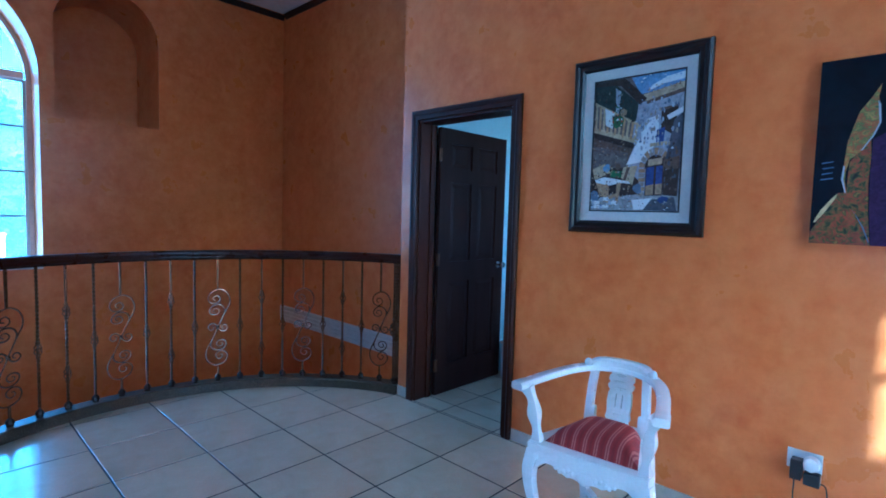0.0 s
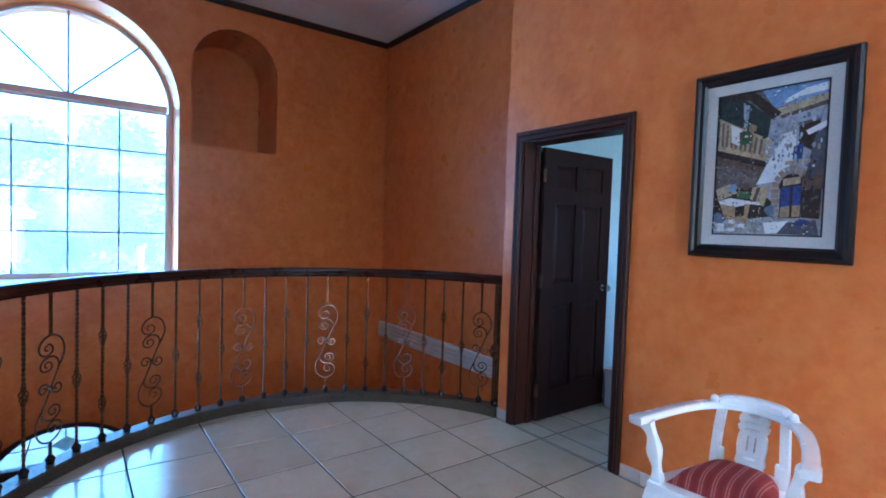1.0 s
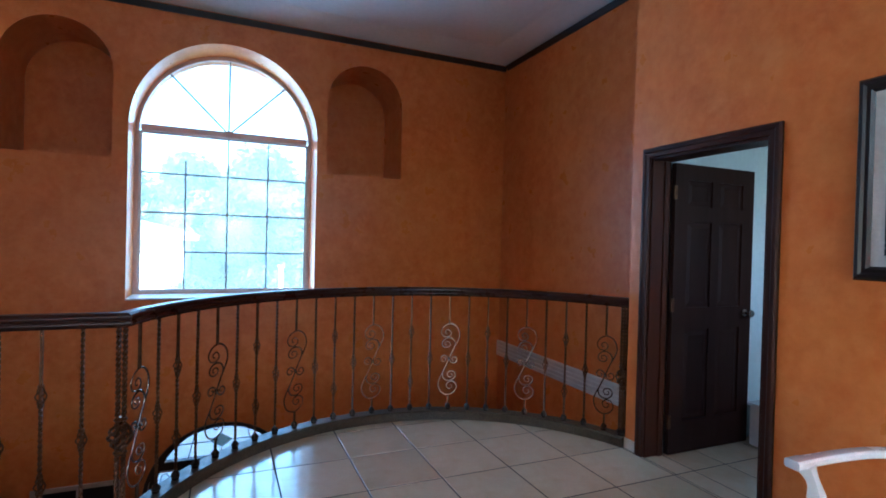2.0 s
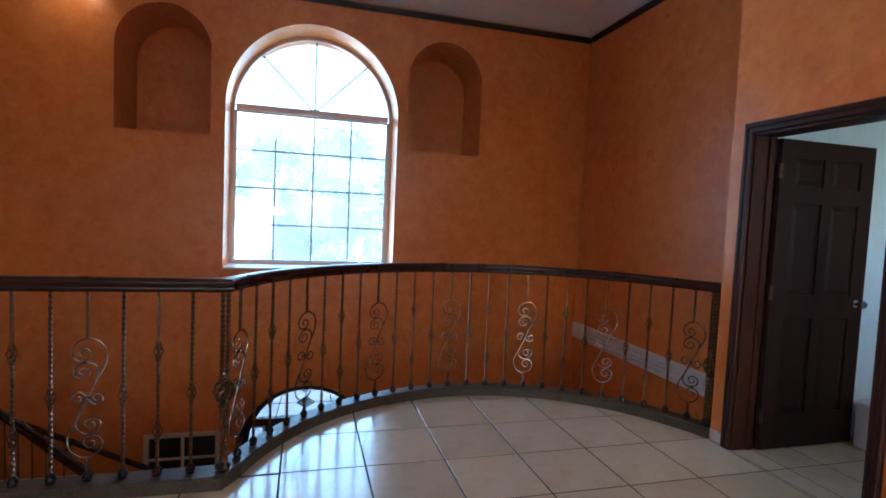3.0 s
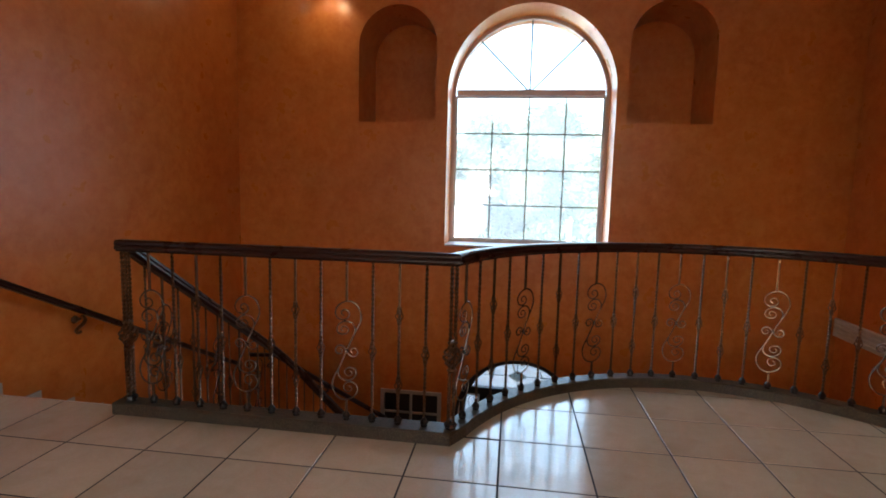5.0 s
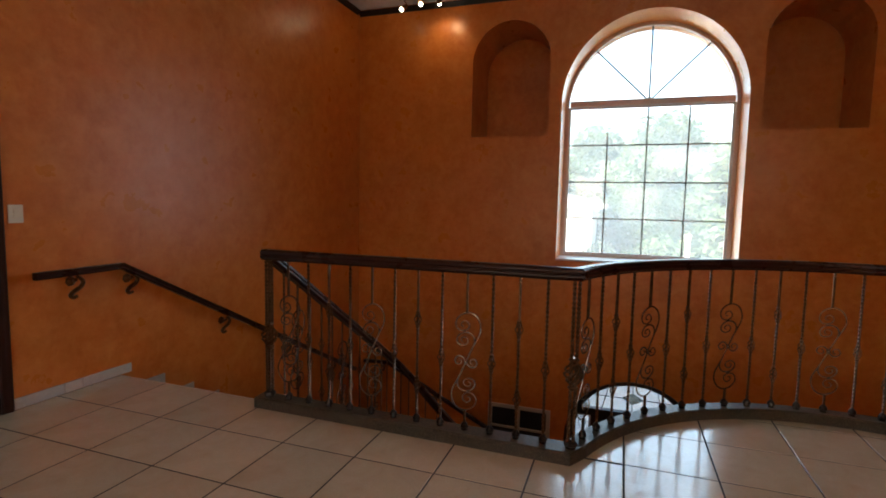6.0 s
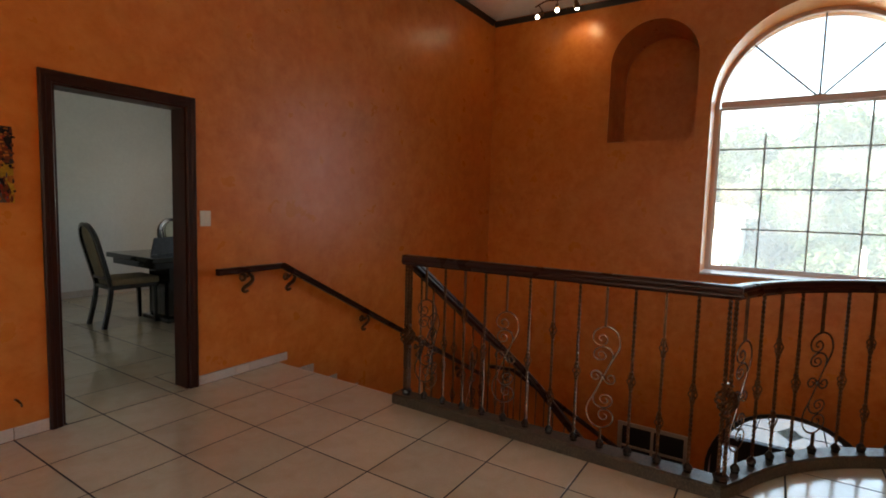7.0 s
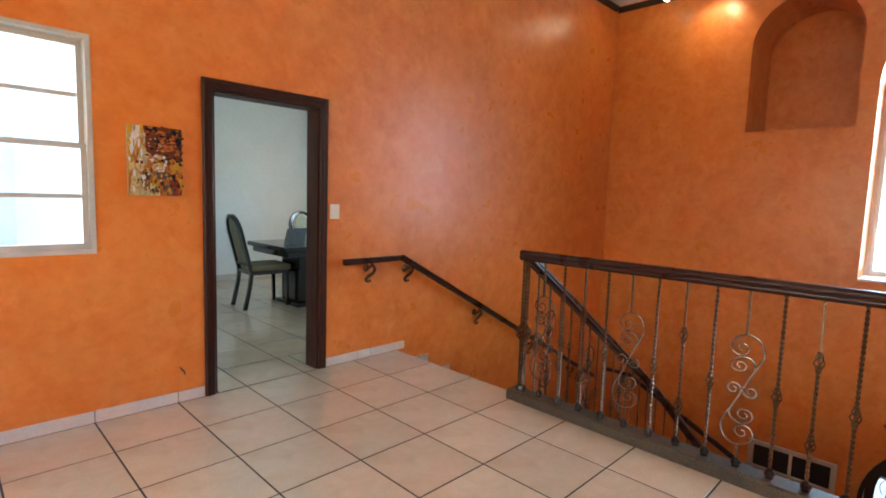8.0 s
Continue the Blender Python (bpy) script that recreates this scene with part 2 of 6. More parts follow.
def add_box(bm, x0, x1, y0, y1, z0, z1, bevel=0.0, m=None):
    vs = [bm.verts.new((x, y, z)) for x in (x0, x1) for y in (y0, y1) for z in (z0, z1)]
    fs = [(0, 1, 3, 2), (4, 6, 7, 5), (0, 4, 5, 1), (2, 3, 7, 6), (0, 2, 6, 4), (1, 5, 7, 3)]
    faces = [bm.faces.new([vs[i] for i in f]) for f in fs]
    if bevel:
        edges = list({e for f in faces for e in f.edges})
        r = bmesh.ops.bevel(bm, geom=edges, offset=bevel, segments=2, profile=0.6, affect='EDGES')
        vs = list({v for f in r["faces"] for v in f.verts} | {v for v in vs if v.is_valid})
    if m is not None:
        bmesh.ops.transform(bm, matrix=m, verts=vs)
    return bm


def box(x0, x1, y0, y1, z0, z1, bevel=0.0):
    return add_box(bmesh.new(), x0, x1, y0, y1, z0, z1, bevel)


def add_prism(bm, outer, holes, axis, a, b):
    """A flat outline with holes, extruded from a to b along x, y or z."""
    from mathutils.geometry import tessellate_polygon
    loops = [outer, *holes]
    flat = [p for l in loops for p in l]

    def at(p, d):
        return {"x": (d, p[0], p[1]), "y": (p[0], d, p[1]), "z": (p[0], p[1], d)}[axis]
    lo = [bm.verts.new(at(p, a)) for p in flat]
    hi = [bm.verts.new(at(p, b)) for p in flat]
    for t in tessellate_polygon([[Vector((p[0], p[1], 0)) for p in l] for l in loops]):
        for vs in (lo, hi):
            try:
                bm.faces.new([vs[i] for i in t])
            except ValueError:
                pass
    i = 0
    for l in loops:
        n = len(l)
        for k in range(n):
            p, q = i + k, i + (k + 1) % n
            bm.faces.new((lo[p], lo[q], hi[q], hi[p]))
        i += n
    return bm


def prism(outer, holes, axis, a, b):
    return add_prism(bmesh.new(), outer, holes, axis, a, b)


def rect(u0, u1, v0, v1):
    return [(u0, v0), (u1, v0), (u1, v1), (u0, v1)]


def arched(u0, u1, v0, spring, n=24, squash=1.0):
    c, r = (u0 + u1) / 2, (u1 - u0) / 2
    return [(u0, v0), (u1, v0)] + [(c + r * math.cos(math.pi * k / n), spring + squash * r * math.sin(math.pi * k / n)) for k in range(n + 1)]


def catmull(points, steps=5):
    pts = [Vector(p) for p in points]
    pts = [2 * pts[0] - pts[1], *pts, 2 * pts[-1] - pts[-2]]
    out = []
    for i in range(1, len(pts) - 2):
        p0, p1, p2, p3 = pts[i - 1:i + 3]
        for k in range(steps):
            t = k / steps
            out.append(0.5 * (2 * p1 + (p2 - p0) * t + (2 * p0 - 5 * p1 + 4 * p2 - p3) * t * t + (3 * p1 - p0 - 3 * p2 + p3) * t ** 3))
    out.append(pts[-2])
    return out


def add_sweep(bm, path, section, up=Vector((0, 0, 1)), scales=None, cap=True):
    """A section (side, up) carried along a path; sides stay level."""
    path = [Vector(p) for p in path]
    rings = []
    for i, p in enumerate(path):
        a, b = path[max(i - 1, 0)], path[min(i + 1, len(path) - 1)]
        t = (b - a).normalized()
        side = t.cross(up)
        if side.length < 1e-4:
            side = Vector((1, 0, 0))
        side.normalize()
        u = side.cross(t).normalized()
        grow = 1.0
        if 0 < i < len(path) - 1:
            d1, d2 = (p - path[i - 1]).normalized(), (path[i + 1] - p).normalized()
            grow = min(1.6, 1 / max(0.5, math.sqrt(max(0.01, (1 + d1.dot(d2)) / 2))))
        s = scales[i] if scales else 1.0
        rings.append([bm.verts.new(p + side * (x * grow * s) + u * (z * s)) for x, z in section])
    n = len(section)
    for r1, r2 in zip(rings, rings[1:]):
        for k in range(n):
            bm.faces.new((r1[k], r1[(k + 1) % n], r2[(k + 1) % n], r2[k]))
    if cap:
        bm.faces.new(rings[0])
        bm.faces.new(rings[-1][::-1])
    return bm


def ring(radius, n=6):
    return [(radius * math.cos(2 * math.pi * k / n), radius * math.sin(2 * math.pi * k / n)) for k in range(n)]


def add_tube(bm, path, radius, n=6, scales=None):
    up = Vector((0.31, 0.95, 0.05)) if abs((Vector(path[-1]) - Vector(path[0])).normalized().z) > 0.8 else Vector((0, 0, 1))
    return add_sweep(bm, path, ring(radius, n), up, scales)


def add_lathe(bm, profile, centre=(0, 0, 0), n=14):
    """A turned shape round z from (radius, height) pairs."""
    cx, cy, cz = centre
    rings = [[bm.verts.new((cx + r * math.cos(2 * math.pi * k / n), cy + r * math.sin(2 * math.pi * k / n), cz + z)) for k in range(n)] for r, z in profile]
    for r1, r2 in zip(rings, rings[1:]):
        for k in range(n):
            bm.faces.new((r1[k], r1[(k + 1) % n], r2[(k + 1) % n], r2[k]))
    bm.faces.new(rings[0][::-1])
    bm.faces.new(rings[-1])
    return bm


def add_twist(bm, z0, z1, half, x=0.0, y=0.0, turns_per_metre=20):
    """A flat bar twisted about its axis, so that it shows broad and narrow by turns."""
    n = max(2, int((z1 - z0) * turns_per_metre * 8))
    rings = []
    for i in range(n + 1):
        z = z0 + (z1 - z0) * i / n
        a = 2 * math.pi * turns_per_metre * (z - z0)
        c, d = math.cos(a), math.sin(a)
        rings.append([bm.verts.new((x + u * c - v * d, y + u * d + v * c, z)) for u, v in ((half, 0.42 * half), (-half, 0.42 * half), (-half, -0.42 * half), (half, -0.42 * half))])
    for r1, r2 in zip(rings, rings[1:]):
        for k in range(4):
            bm.faces.new((r1[k], r1[(k + 1) % 4], r2[(k + 1) % 4], r2[k]))
    bm.faces.new(rings[0][::-1])
    bm.faces.new(rings[-1])
    return bm


def add_basket(bm, z, height, width, wire=0.0035, strands=4):
    """A forged basket: twisted wires that bulge between two collars."""
    for s in range(strands):
        path = []
        for i in range(9):
            f = i / 8
            a = 2 * math.pi * (s / strands + 0.6 * f)
            r = wire + width / 2 * math.sin(math.pi * f)
            path.append((r * math.cos(a), r * math.sin(a), z - height / 2 + height * f))
        add_tube(bm, path, wire, 5)
    for zz in (z - height / 2, z + height / 2):
        add_lathe(bm, [(0.008, -0.008), (0.0125, -0.004), (0.0125, 0.004), (0.008, 0.008)], (0, 0, zz), 8)
    return bm


# ---- plan ----
X_WEST, Y_SOUTH, Y_NORTH, Y_PICTURE, X_CORNER, X_EAST = -4.19, -3.61, 3.84, 2.72, -0.44, 5.2
Z_LOW, Z_CEIL = -3.23, 3.937
ARC_X, ARC_Y, ARC_R = 0.10, 1.25, 1.60
A0 = math.acos(0.49 / ARC_R)
A1 = math.acos(0.575 / ARC_R)


def arc_point(a, r=ARC_R, z=0.0):
    """A point on the landing's curved edge; a runs from -A0 (south end) to A1 (north end)."""
    return Vector((ARC_X - r * math.cos(a), ARC_Y + r * math.sin(a), z))


WIN_Y0, WIN_Y1, WIN_Z0, WIN_SPRING = -0.834, 1.187, 0.665, 2.59
DOORARCH = arched(-0.60, 0.94, Z_LOW, -1.59)
NICHES = [arched(-1.978, -0.985, 2.215, 3.14), arched(1.31, 2.285, 2.215, 3.14)]
WINDOW_HOLE = arched(WIN_Y0, WIN_Y1, WIN_Z0, WIN_SPRING, 36, 1.02)
CELLAR_HOLE = rect(-1.60, -0.86, -2.2, -1.30)

# ---- walls ----
wall = prism(rect(Y_SOUTH - 0.15, Y_NORTH + 0.15, Z_LOW - 0.1, 4.3), [WINDOW_HOLE, *NICHES, DOORARCH, CELLAR_HOLE], "x", X_WEST - 0.72, X_WEST)
add_prism(wall, rect(Y_SOUTH - 0.15, Y_NORTH + 0.15, Z_LOW - 0.1, 4.3), [WINDOW_HOLE, *NICHES, DOORARCH, CELLAR_HOLE], "x", X_WEST - 0.80, X_WEST - 0.72)
for y0, y1 in ((-2.05, -0.92), (1.25, 2.35)):
    add_box(wall, X_WEST - 0.90, X_WEST - 0.80, y0, y1, 2.15, 3.72)
structure("wall_west", wall, ORANGE, "burnished orange plaster wall with arched window and niches")
structure("wall_north", prism(rect(X_WEST, X_CORNER, Z_LOW, 4.3), [], "y", Y_NORTH, Y_NORTH + 0.15), ORANGE, "burnished orange plaster wall of the stairwell")
structure("wall_return", box(X_CORNER, X_CORNER + 0.12, Y_PICTURE + 0.152, Y_NORTH + 1.3, Z_LOW, 4.3), ORANGE, "short orange plaster return wall")
structure("wall_picture", prism(rect(X_CORNER, X_EAST, -0.3, 4.3), [rect(-0.268, 0.522, -0.01, 1.976)], "y", Y_PICTURE, Y_PICTURE + 0.15), ORANGE, "burnished orange plaster wall with doorway and paintings")
structure("wall_south", prism(rect(X_WEST, X_EAST + 0.15, Z_LOW, 4.3), [rect(0.333, 1.112, -0.01, 2.004), rect(1.765, 3.45, 0.99, 2.177)], "y", Y_SOUTH - 0.15, Y_SOUTH), ORANGE, "burnished orange plaster wall with doorway and window")
# its openings are unseen, added and sized for sun patch, floor bounce and fill lamp
structure("wall_east", prism(rect(Y_SOUTH, Y_PICTURE + 0.15, -0.3, 4.3), [rect(0.785, 2.33, 2.51, 3.15), rect(-0.1, 0.93, 0.8, 1.93), rect(-2.7, -0.7, 0.95, 2.25)], "x", X_EAST, X_EAST + 0.15), ORANGE, "plain orange plaster wall")
structure("wall_under_landing", box(0.5, 0.65, Y_SOUTH, Y_NORTH, Z_LOW, -0.27), ORANGE, "plain orange wall of the lower hall")
for n, b, mt in (("wall_dining_south", (-2.75, 1.7, -8.1, -7.95, -0.1, 3.0), PALE_WALL), ("wall_dining_east", (1.55, 1.7, -7.95, -3.762, -0.1, 3.0), PALE_WALL),
                 ("wall_dining_lining", (-2.6, 0.25, -3.79, -3.762, 0, 3.0), PALE_WALL)):
    structure(n, box(*b), mt, "pale grey-green painted dining room wall")
structure("wall_dining_west", prism(rect(-7.95, -3.79, -0.1, 3.0), [rect(-6.6, -5.4, 1.0, 2.1)], "x", -2.75, -2.6), PALE_WALL, "pale grey-green painted dining room wall")
structure("ceiling_dining", box(-2.75, 1.7, -8.1, -3.762, 3.0, 3.1), CEILING, "white painted ceiling")
structure("wall_bath_north", box(-0.32, 2.0, 5.0, 5.15, -0.1, 2.9), BLUE_WALL, "pale blue-white painted wall")
structure("wall_bath_west", box(-0.318, -0.29, 2.872, 5.0, 0, 2.9), BLUE_WALL, "pale blue-white painted wall")
structure("wall_bath_east", prism(rect(2.872, 5.0, -0.1, 2.9), [rect(3.3, 4.1, 1.4, 2.2)], "x", 1.9, 2.05), BLUE_WALL, "pale blue-white painted wall")
structure("ceiling_bath", box(-0.32, 2.05, 2.872, 5.15, 2.9, 3.0), CEILING, "white painted ceiling")

# ceiling with a coved tray
bm = bmesh.new()
outer = [(X_WEST - 0.1, Y_SOUTH - 0.1), (X_EAST + 0.1, Y_SOUTH - 0.1), (X_EAST + 0.1, Y_NORTH + 0.1), (X_WEST - 0.1, Y_NORTH + 0.1)]
inner = [(X_WEST + 0.36, Y_SOUTH + 0.36), (X_EAST - 0.36, Y_SOUTH + 0.36), (X_EAST - 0.36, Y_NORTH - 0.36), (X_WEST + 0.36, Y_NORTH - 0.36)]
vo = [bm.verts.new((x, y, Z_CEIL)) for x, y in outer]
vi = [bm.verts.new((x, y, Z_CEIL + 0.12)) for x, y in inner]
vt = [bm.verts.new((x, y, Z_CEIL + 0.4)) for x, y in outer]
for k in range(4):
    j = (k + 1) % 4
    bm.faces.new((vo[k], vo[j], vi[j], vi[k]))
    bm.faces.new((vo[k], vo[j], vt[j], vt[k]))
bm.faces.new(vi)
bm.faces.new(vt)
structure("ceiling", bm, CEILING, "white painted tray ceiling")

# crown moulding
CROWN_SECTION = [(0, 0), (0.012, 0), (0.018, 0.014), (0.030, 0.032), (0.034, 0.042), (0.046, 0.062), (0, 0.062)]


def crown(name, a, b, side):
    bm = bmesh.new()
    add_sweep(bm, [a, b], [(side * x, z) for x, z in CROWN_SECTION])
    structure(name, bm, CROWN, "black-brown painted crown moulding")


ZC = 3.875
crown("trim_west", (X_WEST, Y_SOUTH, ZC), (X_WEST, Y_NORTH, ZC), 1)
crown("trim_south", (X_WEST + 0.076, Y_SOUTH, ZC), (X_EAST, Y_SOUTH, ZC), -1)
crown("trim_north", (X_WEST + 0.076, Y_NORTH, ZC), (X_CORNER, Y_NORTH, ZC), 1)
crown("trim_picture", (X_CORNER, Y_PICTURE, ZC), (X_EAST, Y_PICTURE, ZC), 1)

# grooved band on the stairwell's north wall, at the upper floor's height
bm = bmesh.new()
zs = [-0.215, -0.205, -0.165, -0.16, -0.155, -0.115, -0.11, -0.105, -0.065, -0.06, -0.055, -0.012, 0.0]
ds = [0.018, 0.028, 0.028, 0.012, 0.028, 0.028, 0.012, 0.028, 0.028, 0.012, 0.028, 0.028, 0.018]
sec = [(0, zs[0])] + list(zip(ds, zs)) + [(0, zs[-1])]
add_sweep(bm, [(X_WEST, Y_NORTH, 0), (X_CORNER, Y_NORTH, 0)], sec)
structure("trim_band", bm, BANDPAINT, "grey-white grooved band moulding")

# ---- landing slab, plinth ----
arc_in = [arc_point(-A0 + (A0 + A1) * k / 40, 1.66) for k in range(41)]
edge = [(-0.43, Y_SOUTH), (-0.43, -0.27)] + [(p.x, p.y) for p in arc_in[1:-1]] + [(X_CORNER, Y_PICTURE)]
edge[0] = (-0.448, Y_SOUTH)
edge.insert(1, (-0.448, -2.25))
edge.insert(2, (-0.43, -2.25))
slab = edge + [(X_EAST, Y_PICTURE), (X_EAST, Y_SOUTH)]
bm = prism(slab, [], "z", -0.25, -0.0015)
add_box(bm, -0.27, 0.525, Y_PICTURE, Y_PICTURE + 0.15, -0.25, -0.0015)
add_box(bm, 0.345, 1.09, Y_SOUTH - 0.15, Y_SOUTH, -0.25, -0.0015)
floor = structure("floor", bm, GROUT, "beige glazed tile floor of the upper landing")
floor_dining = structure("floor_dining", box(-2.75, 1.7, -8.1, Y_SOUTH - 0.15, -0.25, -0.0015), GROUT, "glossy beige tile floor of the dining room")
floor_bath = structure("floor_bath", box(-0.32, 2.05, Y_PICTURE + 0.15, 5.15, -0.25, -0.0015), GROUT, "beige tile floor behind the brown door")
structure("floor_lower", box(X_WEST - 0.1, 0.65, Y_SOUTH, Y_NORTH, Z_LOW - 0.1, Z_LOW), SKIRT, "cream tile floor of the lower hall")

bm = bmesh.new()
sec = [(-0.055, 0), (0.058, 0), (0.058, 0.058), (0.05, 0.068), (-0.05, 0.068), (-0.055, 0.06)]
path = [Vector((-0.395, -2.27, 0)), Vector((-0.395, -0.268, 0))] + [arc_point(-A0 + (A0 + A1) * k / 48) for k in range(1, 49)]
path[-1] = Vector((-0.455, 2.745, 0))
add_sweep(bm, path, sec)
structure("plinth", bm, GRANITE, "speckled dark grey granite plinth under the railing")

# ---- skirting tiles ----
baseboard_s = structure("baseboard_south", box(1.18, 5.1, Y_SOUTH - 0.002, Y_SOUTH + 0.004, 0.002, 0.066), GROUT, "cream tile skirting")
baseboard_s2 = structure("baseboard_stairhead", box(-0.45, 0.27, Y_SOUTH - 0.002, Y_SOUTH + 0.004, 0.002, 0.066), GROUT, "cream tile skirting at the stairhead")
baseboard_p = structure("baseboard_picture", box(0.59, 5.1, Y_PICTURE - 0.004, Y_PICTURE + 0.002, 0.002, 0.066), GROUT, "cream tile skirting")
baseboard_c = structure("baseboard_corner", box(X_CORNER + 0.004, -0.336, Y_PICTURE - 0.004, Y_PICTURE + 0.002, 0.002, 0.066), GROUT, "cream tile skirting at the corner")


def skirt_row(parent, cuts, y, side):
    for a, b in zip(cuts, cuts[1:]):
        y0, y1 = sorted((y + side * 0.002, y + side * 0.012))
        part("tile", box(a + 0.002, b - 0.002, y0, y1, 0.003, 0.072, 0.002), SKIRT, parent)


skirt_row(baseboard_s, [1.182, 1.35, 1.8, 2.25, 2.7, 3.15, 3.6, 4.05, 4.5, 4.95], Y_SOUTH, 1)
skirt_row(baseboard_s2, [-0.55, -0.17, -0.045, 0.263], Y_SOUTH, 1)
skirt_row(baseboard_p, [0.592, 0.72, 0.9, 1.35, 1.8, 2.25, 2.7, 3.15, 3.6, 4.05, 4.5], Y_PICTURE, -1)
skirt_row(baseboard_c, [X_CORNER, -0.338], Y_PICTURE, -1)

# ---- stairs down ----
stairs = thing("staircase", "beige tiled stairs going down along the orange wall", "stairs", kind="structure")
GOING, RISE, X0 = 0.30, 0.175, -0.462
part("riser", box(-0.462, -0.448, Y_SOUTH + 0.001, -2.255, -0.24, -0.002, 0.002), SKIRT, stairs)
for k in range(1, 10):
    x1 = X0 - GOING * (k - 1)
    part("step", box(x1 - GOING - 0.02, x1, Y_SOUTH + 0.001, -2.25, -RISE * k - 0.2, -RISE * k, 0.006), SKIRT, stairs)
    part("skirting", box(x1 - GOING - 0.09, x1 - 0.09 + 0.001, Y_SOUTH, Y_SOUTH + 0.012, -RISE * k - 0.03, -RISE * k + 0.068, 0.002), SKIRT, stairs)
part("landing", box(X_WEST + 0.001, X0 - 9 * GOING + 0.001, Y_SOUTH + 0.001, -2.25, -1.9, -1.70, 0.006), SKIRT, stairs)
for k in range(1, 9):
    y0 = -2.25 + 0.30 * (k - 1)
    part("step", box(X_WEST + 0.001, -3.2, y0, y0 + 0.32, -1.70 - RISE * k - 0.2, -1.70 - RISE * k, 0.006), SKIRT, stairs)
part("stringer", prism([(-0.44, -0.27), (-0.44, -0.01), (-3.2, -1.68), (-3.2, -1.98)], [], "y", -2.249, -2.13), ORANGE, stairs)

# ---- iron railing ----
RAIL_Z = 0.965
RAIL_SECTION = [(-0.022, 0), (0.022, 0), (0.026, 0.008), (0.036, 0.016), (0.036, 0.026), (0.030, 0.034), (0.035, 0.042), (0.033, 0.056), (0.022, 0.066), (-0.022, 0.066),
                (-0.033, 0.056), (-0.035, 0.042), (-0.030, 0.034), (-0.036, 0.026), (-0.036, 0.016), (-0.026, 0.008)]
PLINTH = 0.068


def add_foot(bm, s=1.0):
    add_lathe(bm, [(0.019 * s, 0), (0.019 * s, 0.012), (0.024 * s, 0.018), (0.021 * s, 0.032), (0.012 * s, 0.042), (0.008 * s, 0.048)], (0, 0, PLINTH), 8)


H_BAR = RAIL_Z - PLINTH


def bar_one():
    """Twisted bar."""
    return add_twist(bmesh.new(), PLINTH + 0.03, RAIL_Z + 0.004, 0.0088)


def bar_two():
    """Bar that is twisted below and plain above."""
    bm = add_twist(bmesh.new(), PLINTH + 0.03, PLINTH + 0.66 * H_BAR, 0.0088)
    return add_box(bm, -0.006, 0.006, -0.006, 0.006, PLINTH + 0.655 * H_BAR, RAIL_Z + 0.004)


# one half of a scroll as (along the run, up): the large outer curl, the inner curl below it, the small side curl
UPPER = [[(0, 0), (0.019, 0.045), (0.044, 0.10), (0.070, 0.15), (0.081, 0.187), (0.077, 0.226), (0.056, 0.262), (0.016, 0.281), (-0.028, 0.270), (-0.056, 0.243), (-0.064, 0.212),
          (-0.050, 0.184), (-0.018, 0.176), (0.010, 0.192), (0.013, 0.217), (-0.007, 0.234), (-0.029, 0.222), (-0.028, 0.204), (-0.013, 0.202)],
         [(0.044, 0.10), (0.048, 0.128), (0.034, 0.157), (0.0, 0.169), (-0.034, 0.158), (-0.054, 0.132), (-0.051, 0.106), (-0.028, 0.094), (0.0, 0.101), (0.010, 0.122), (-0.005, 0.140), (-0.027, 0.136), (-0.031, 0.119), (-0.018, 0.113)],
         [(0, 0.004), (-0.024, 0.027), (-0.050, 0.026), (-0.064, 0.004), (-0.052, -0.017), (-0.030, -0.014), (-0.025, 0.004), (-0.038, 0.010)]]


MID = PLINTH + 0.44 * H_BAR


def bar_scroll():
    """The plain rod below the scroll."""
    return add_box(bmesh.new(), -0.006, 0.006, -0.006, 0.006, PLINTH + 0.03, MID - 0.28)


def scroll():
    bm = bmesh.new()
    mid = MID
    for turn in (1, -1):
        for i, stroke in enumerate(UPPER):
            pts = catmull([(0, turn * u, mid + turn * v) for u, v in stroke], 4)
            n = len(pts)
            add_sweep(bm, pts, [(0.0056 * math.cos(math.pi * j / 4), 0.0040 * math.sin(math.pi * j / 4)) for j in range(8)], Vector((1, 0, 0)), [1.0 - 0.3 * k / n for k in range(n)])
    add_lathe(bm, [(0.008, -0.012), (0.013, -0.006), (0.013, 0.006), (0.008, 0.012)], (0, 0, mid), 8)
    return bm


def newel_mesh():
    """Four twisted bars standing close together."""
    bm = bmesh.new()
    for u, v in ((1, 1), (1, -1), (-1, 1), (-1, -1)):
        add_twist(bm, PLINTH + 0.04, RAIL_Z + 0.004, 0.0092, 0.0125 * u, 0.0125 * v)
    return bm


def newel_basket():
    z = PLINTH + 0.45 * H_BAR
    bm = add_basket(bmesh.new(), z, 0.13, 0.085, 0.007, 6)
    add_lathe(bm, [(0.02, -0.01), (0.03, 0), (0.02, 0.012)], (0, 0, z + 0.075), 10)
    return add_lathe(bm, [(0.02, -0.012), (0.03, 0), (0.02, 0.01)], (0, 0, z - 0.075), 10)


railing = thing("stair_railing", "bronze-black wrought iron railing with dark wooden handrail and scrolls", "railing")
bm = bmesh.new()
path = [Vector((-0.395, -2.23, RAIL_Z)), Vector((-0.395, -0.30, RAIL_Z)), arc_point(-A0, z=RAIL_Z)] + [arc_point(-A0 + (A0 + A1) * k / 56, z=RAIL_Z) for k in range(2, 57)]
path[-1] = Vector((X_CORNER - 0.005, 2.765, RAIL_Z))
add_sweep(bm, path, RAIL_SECTION)
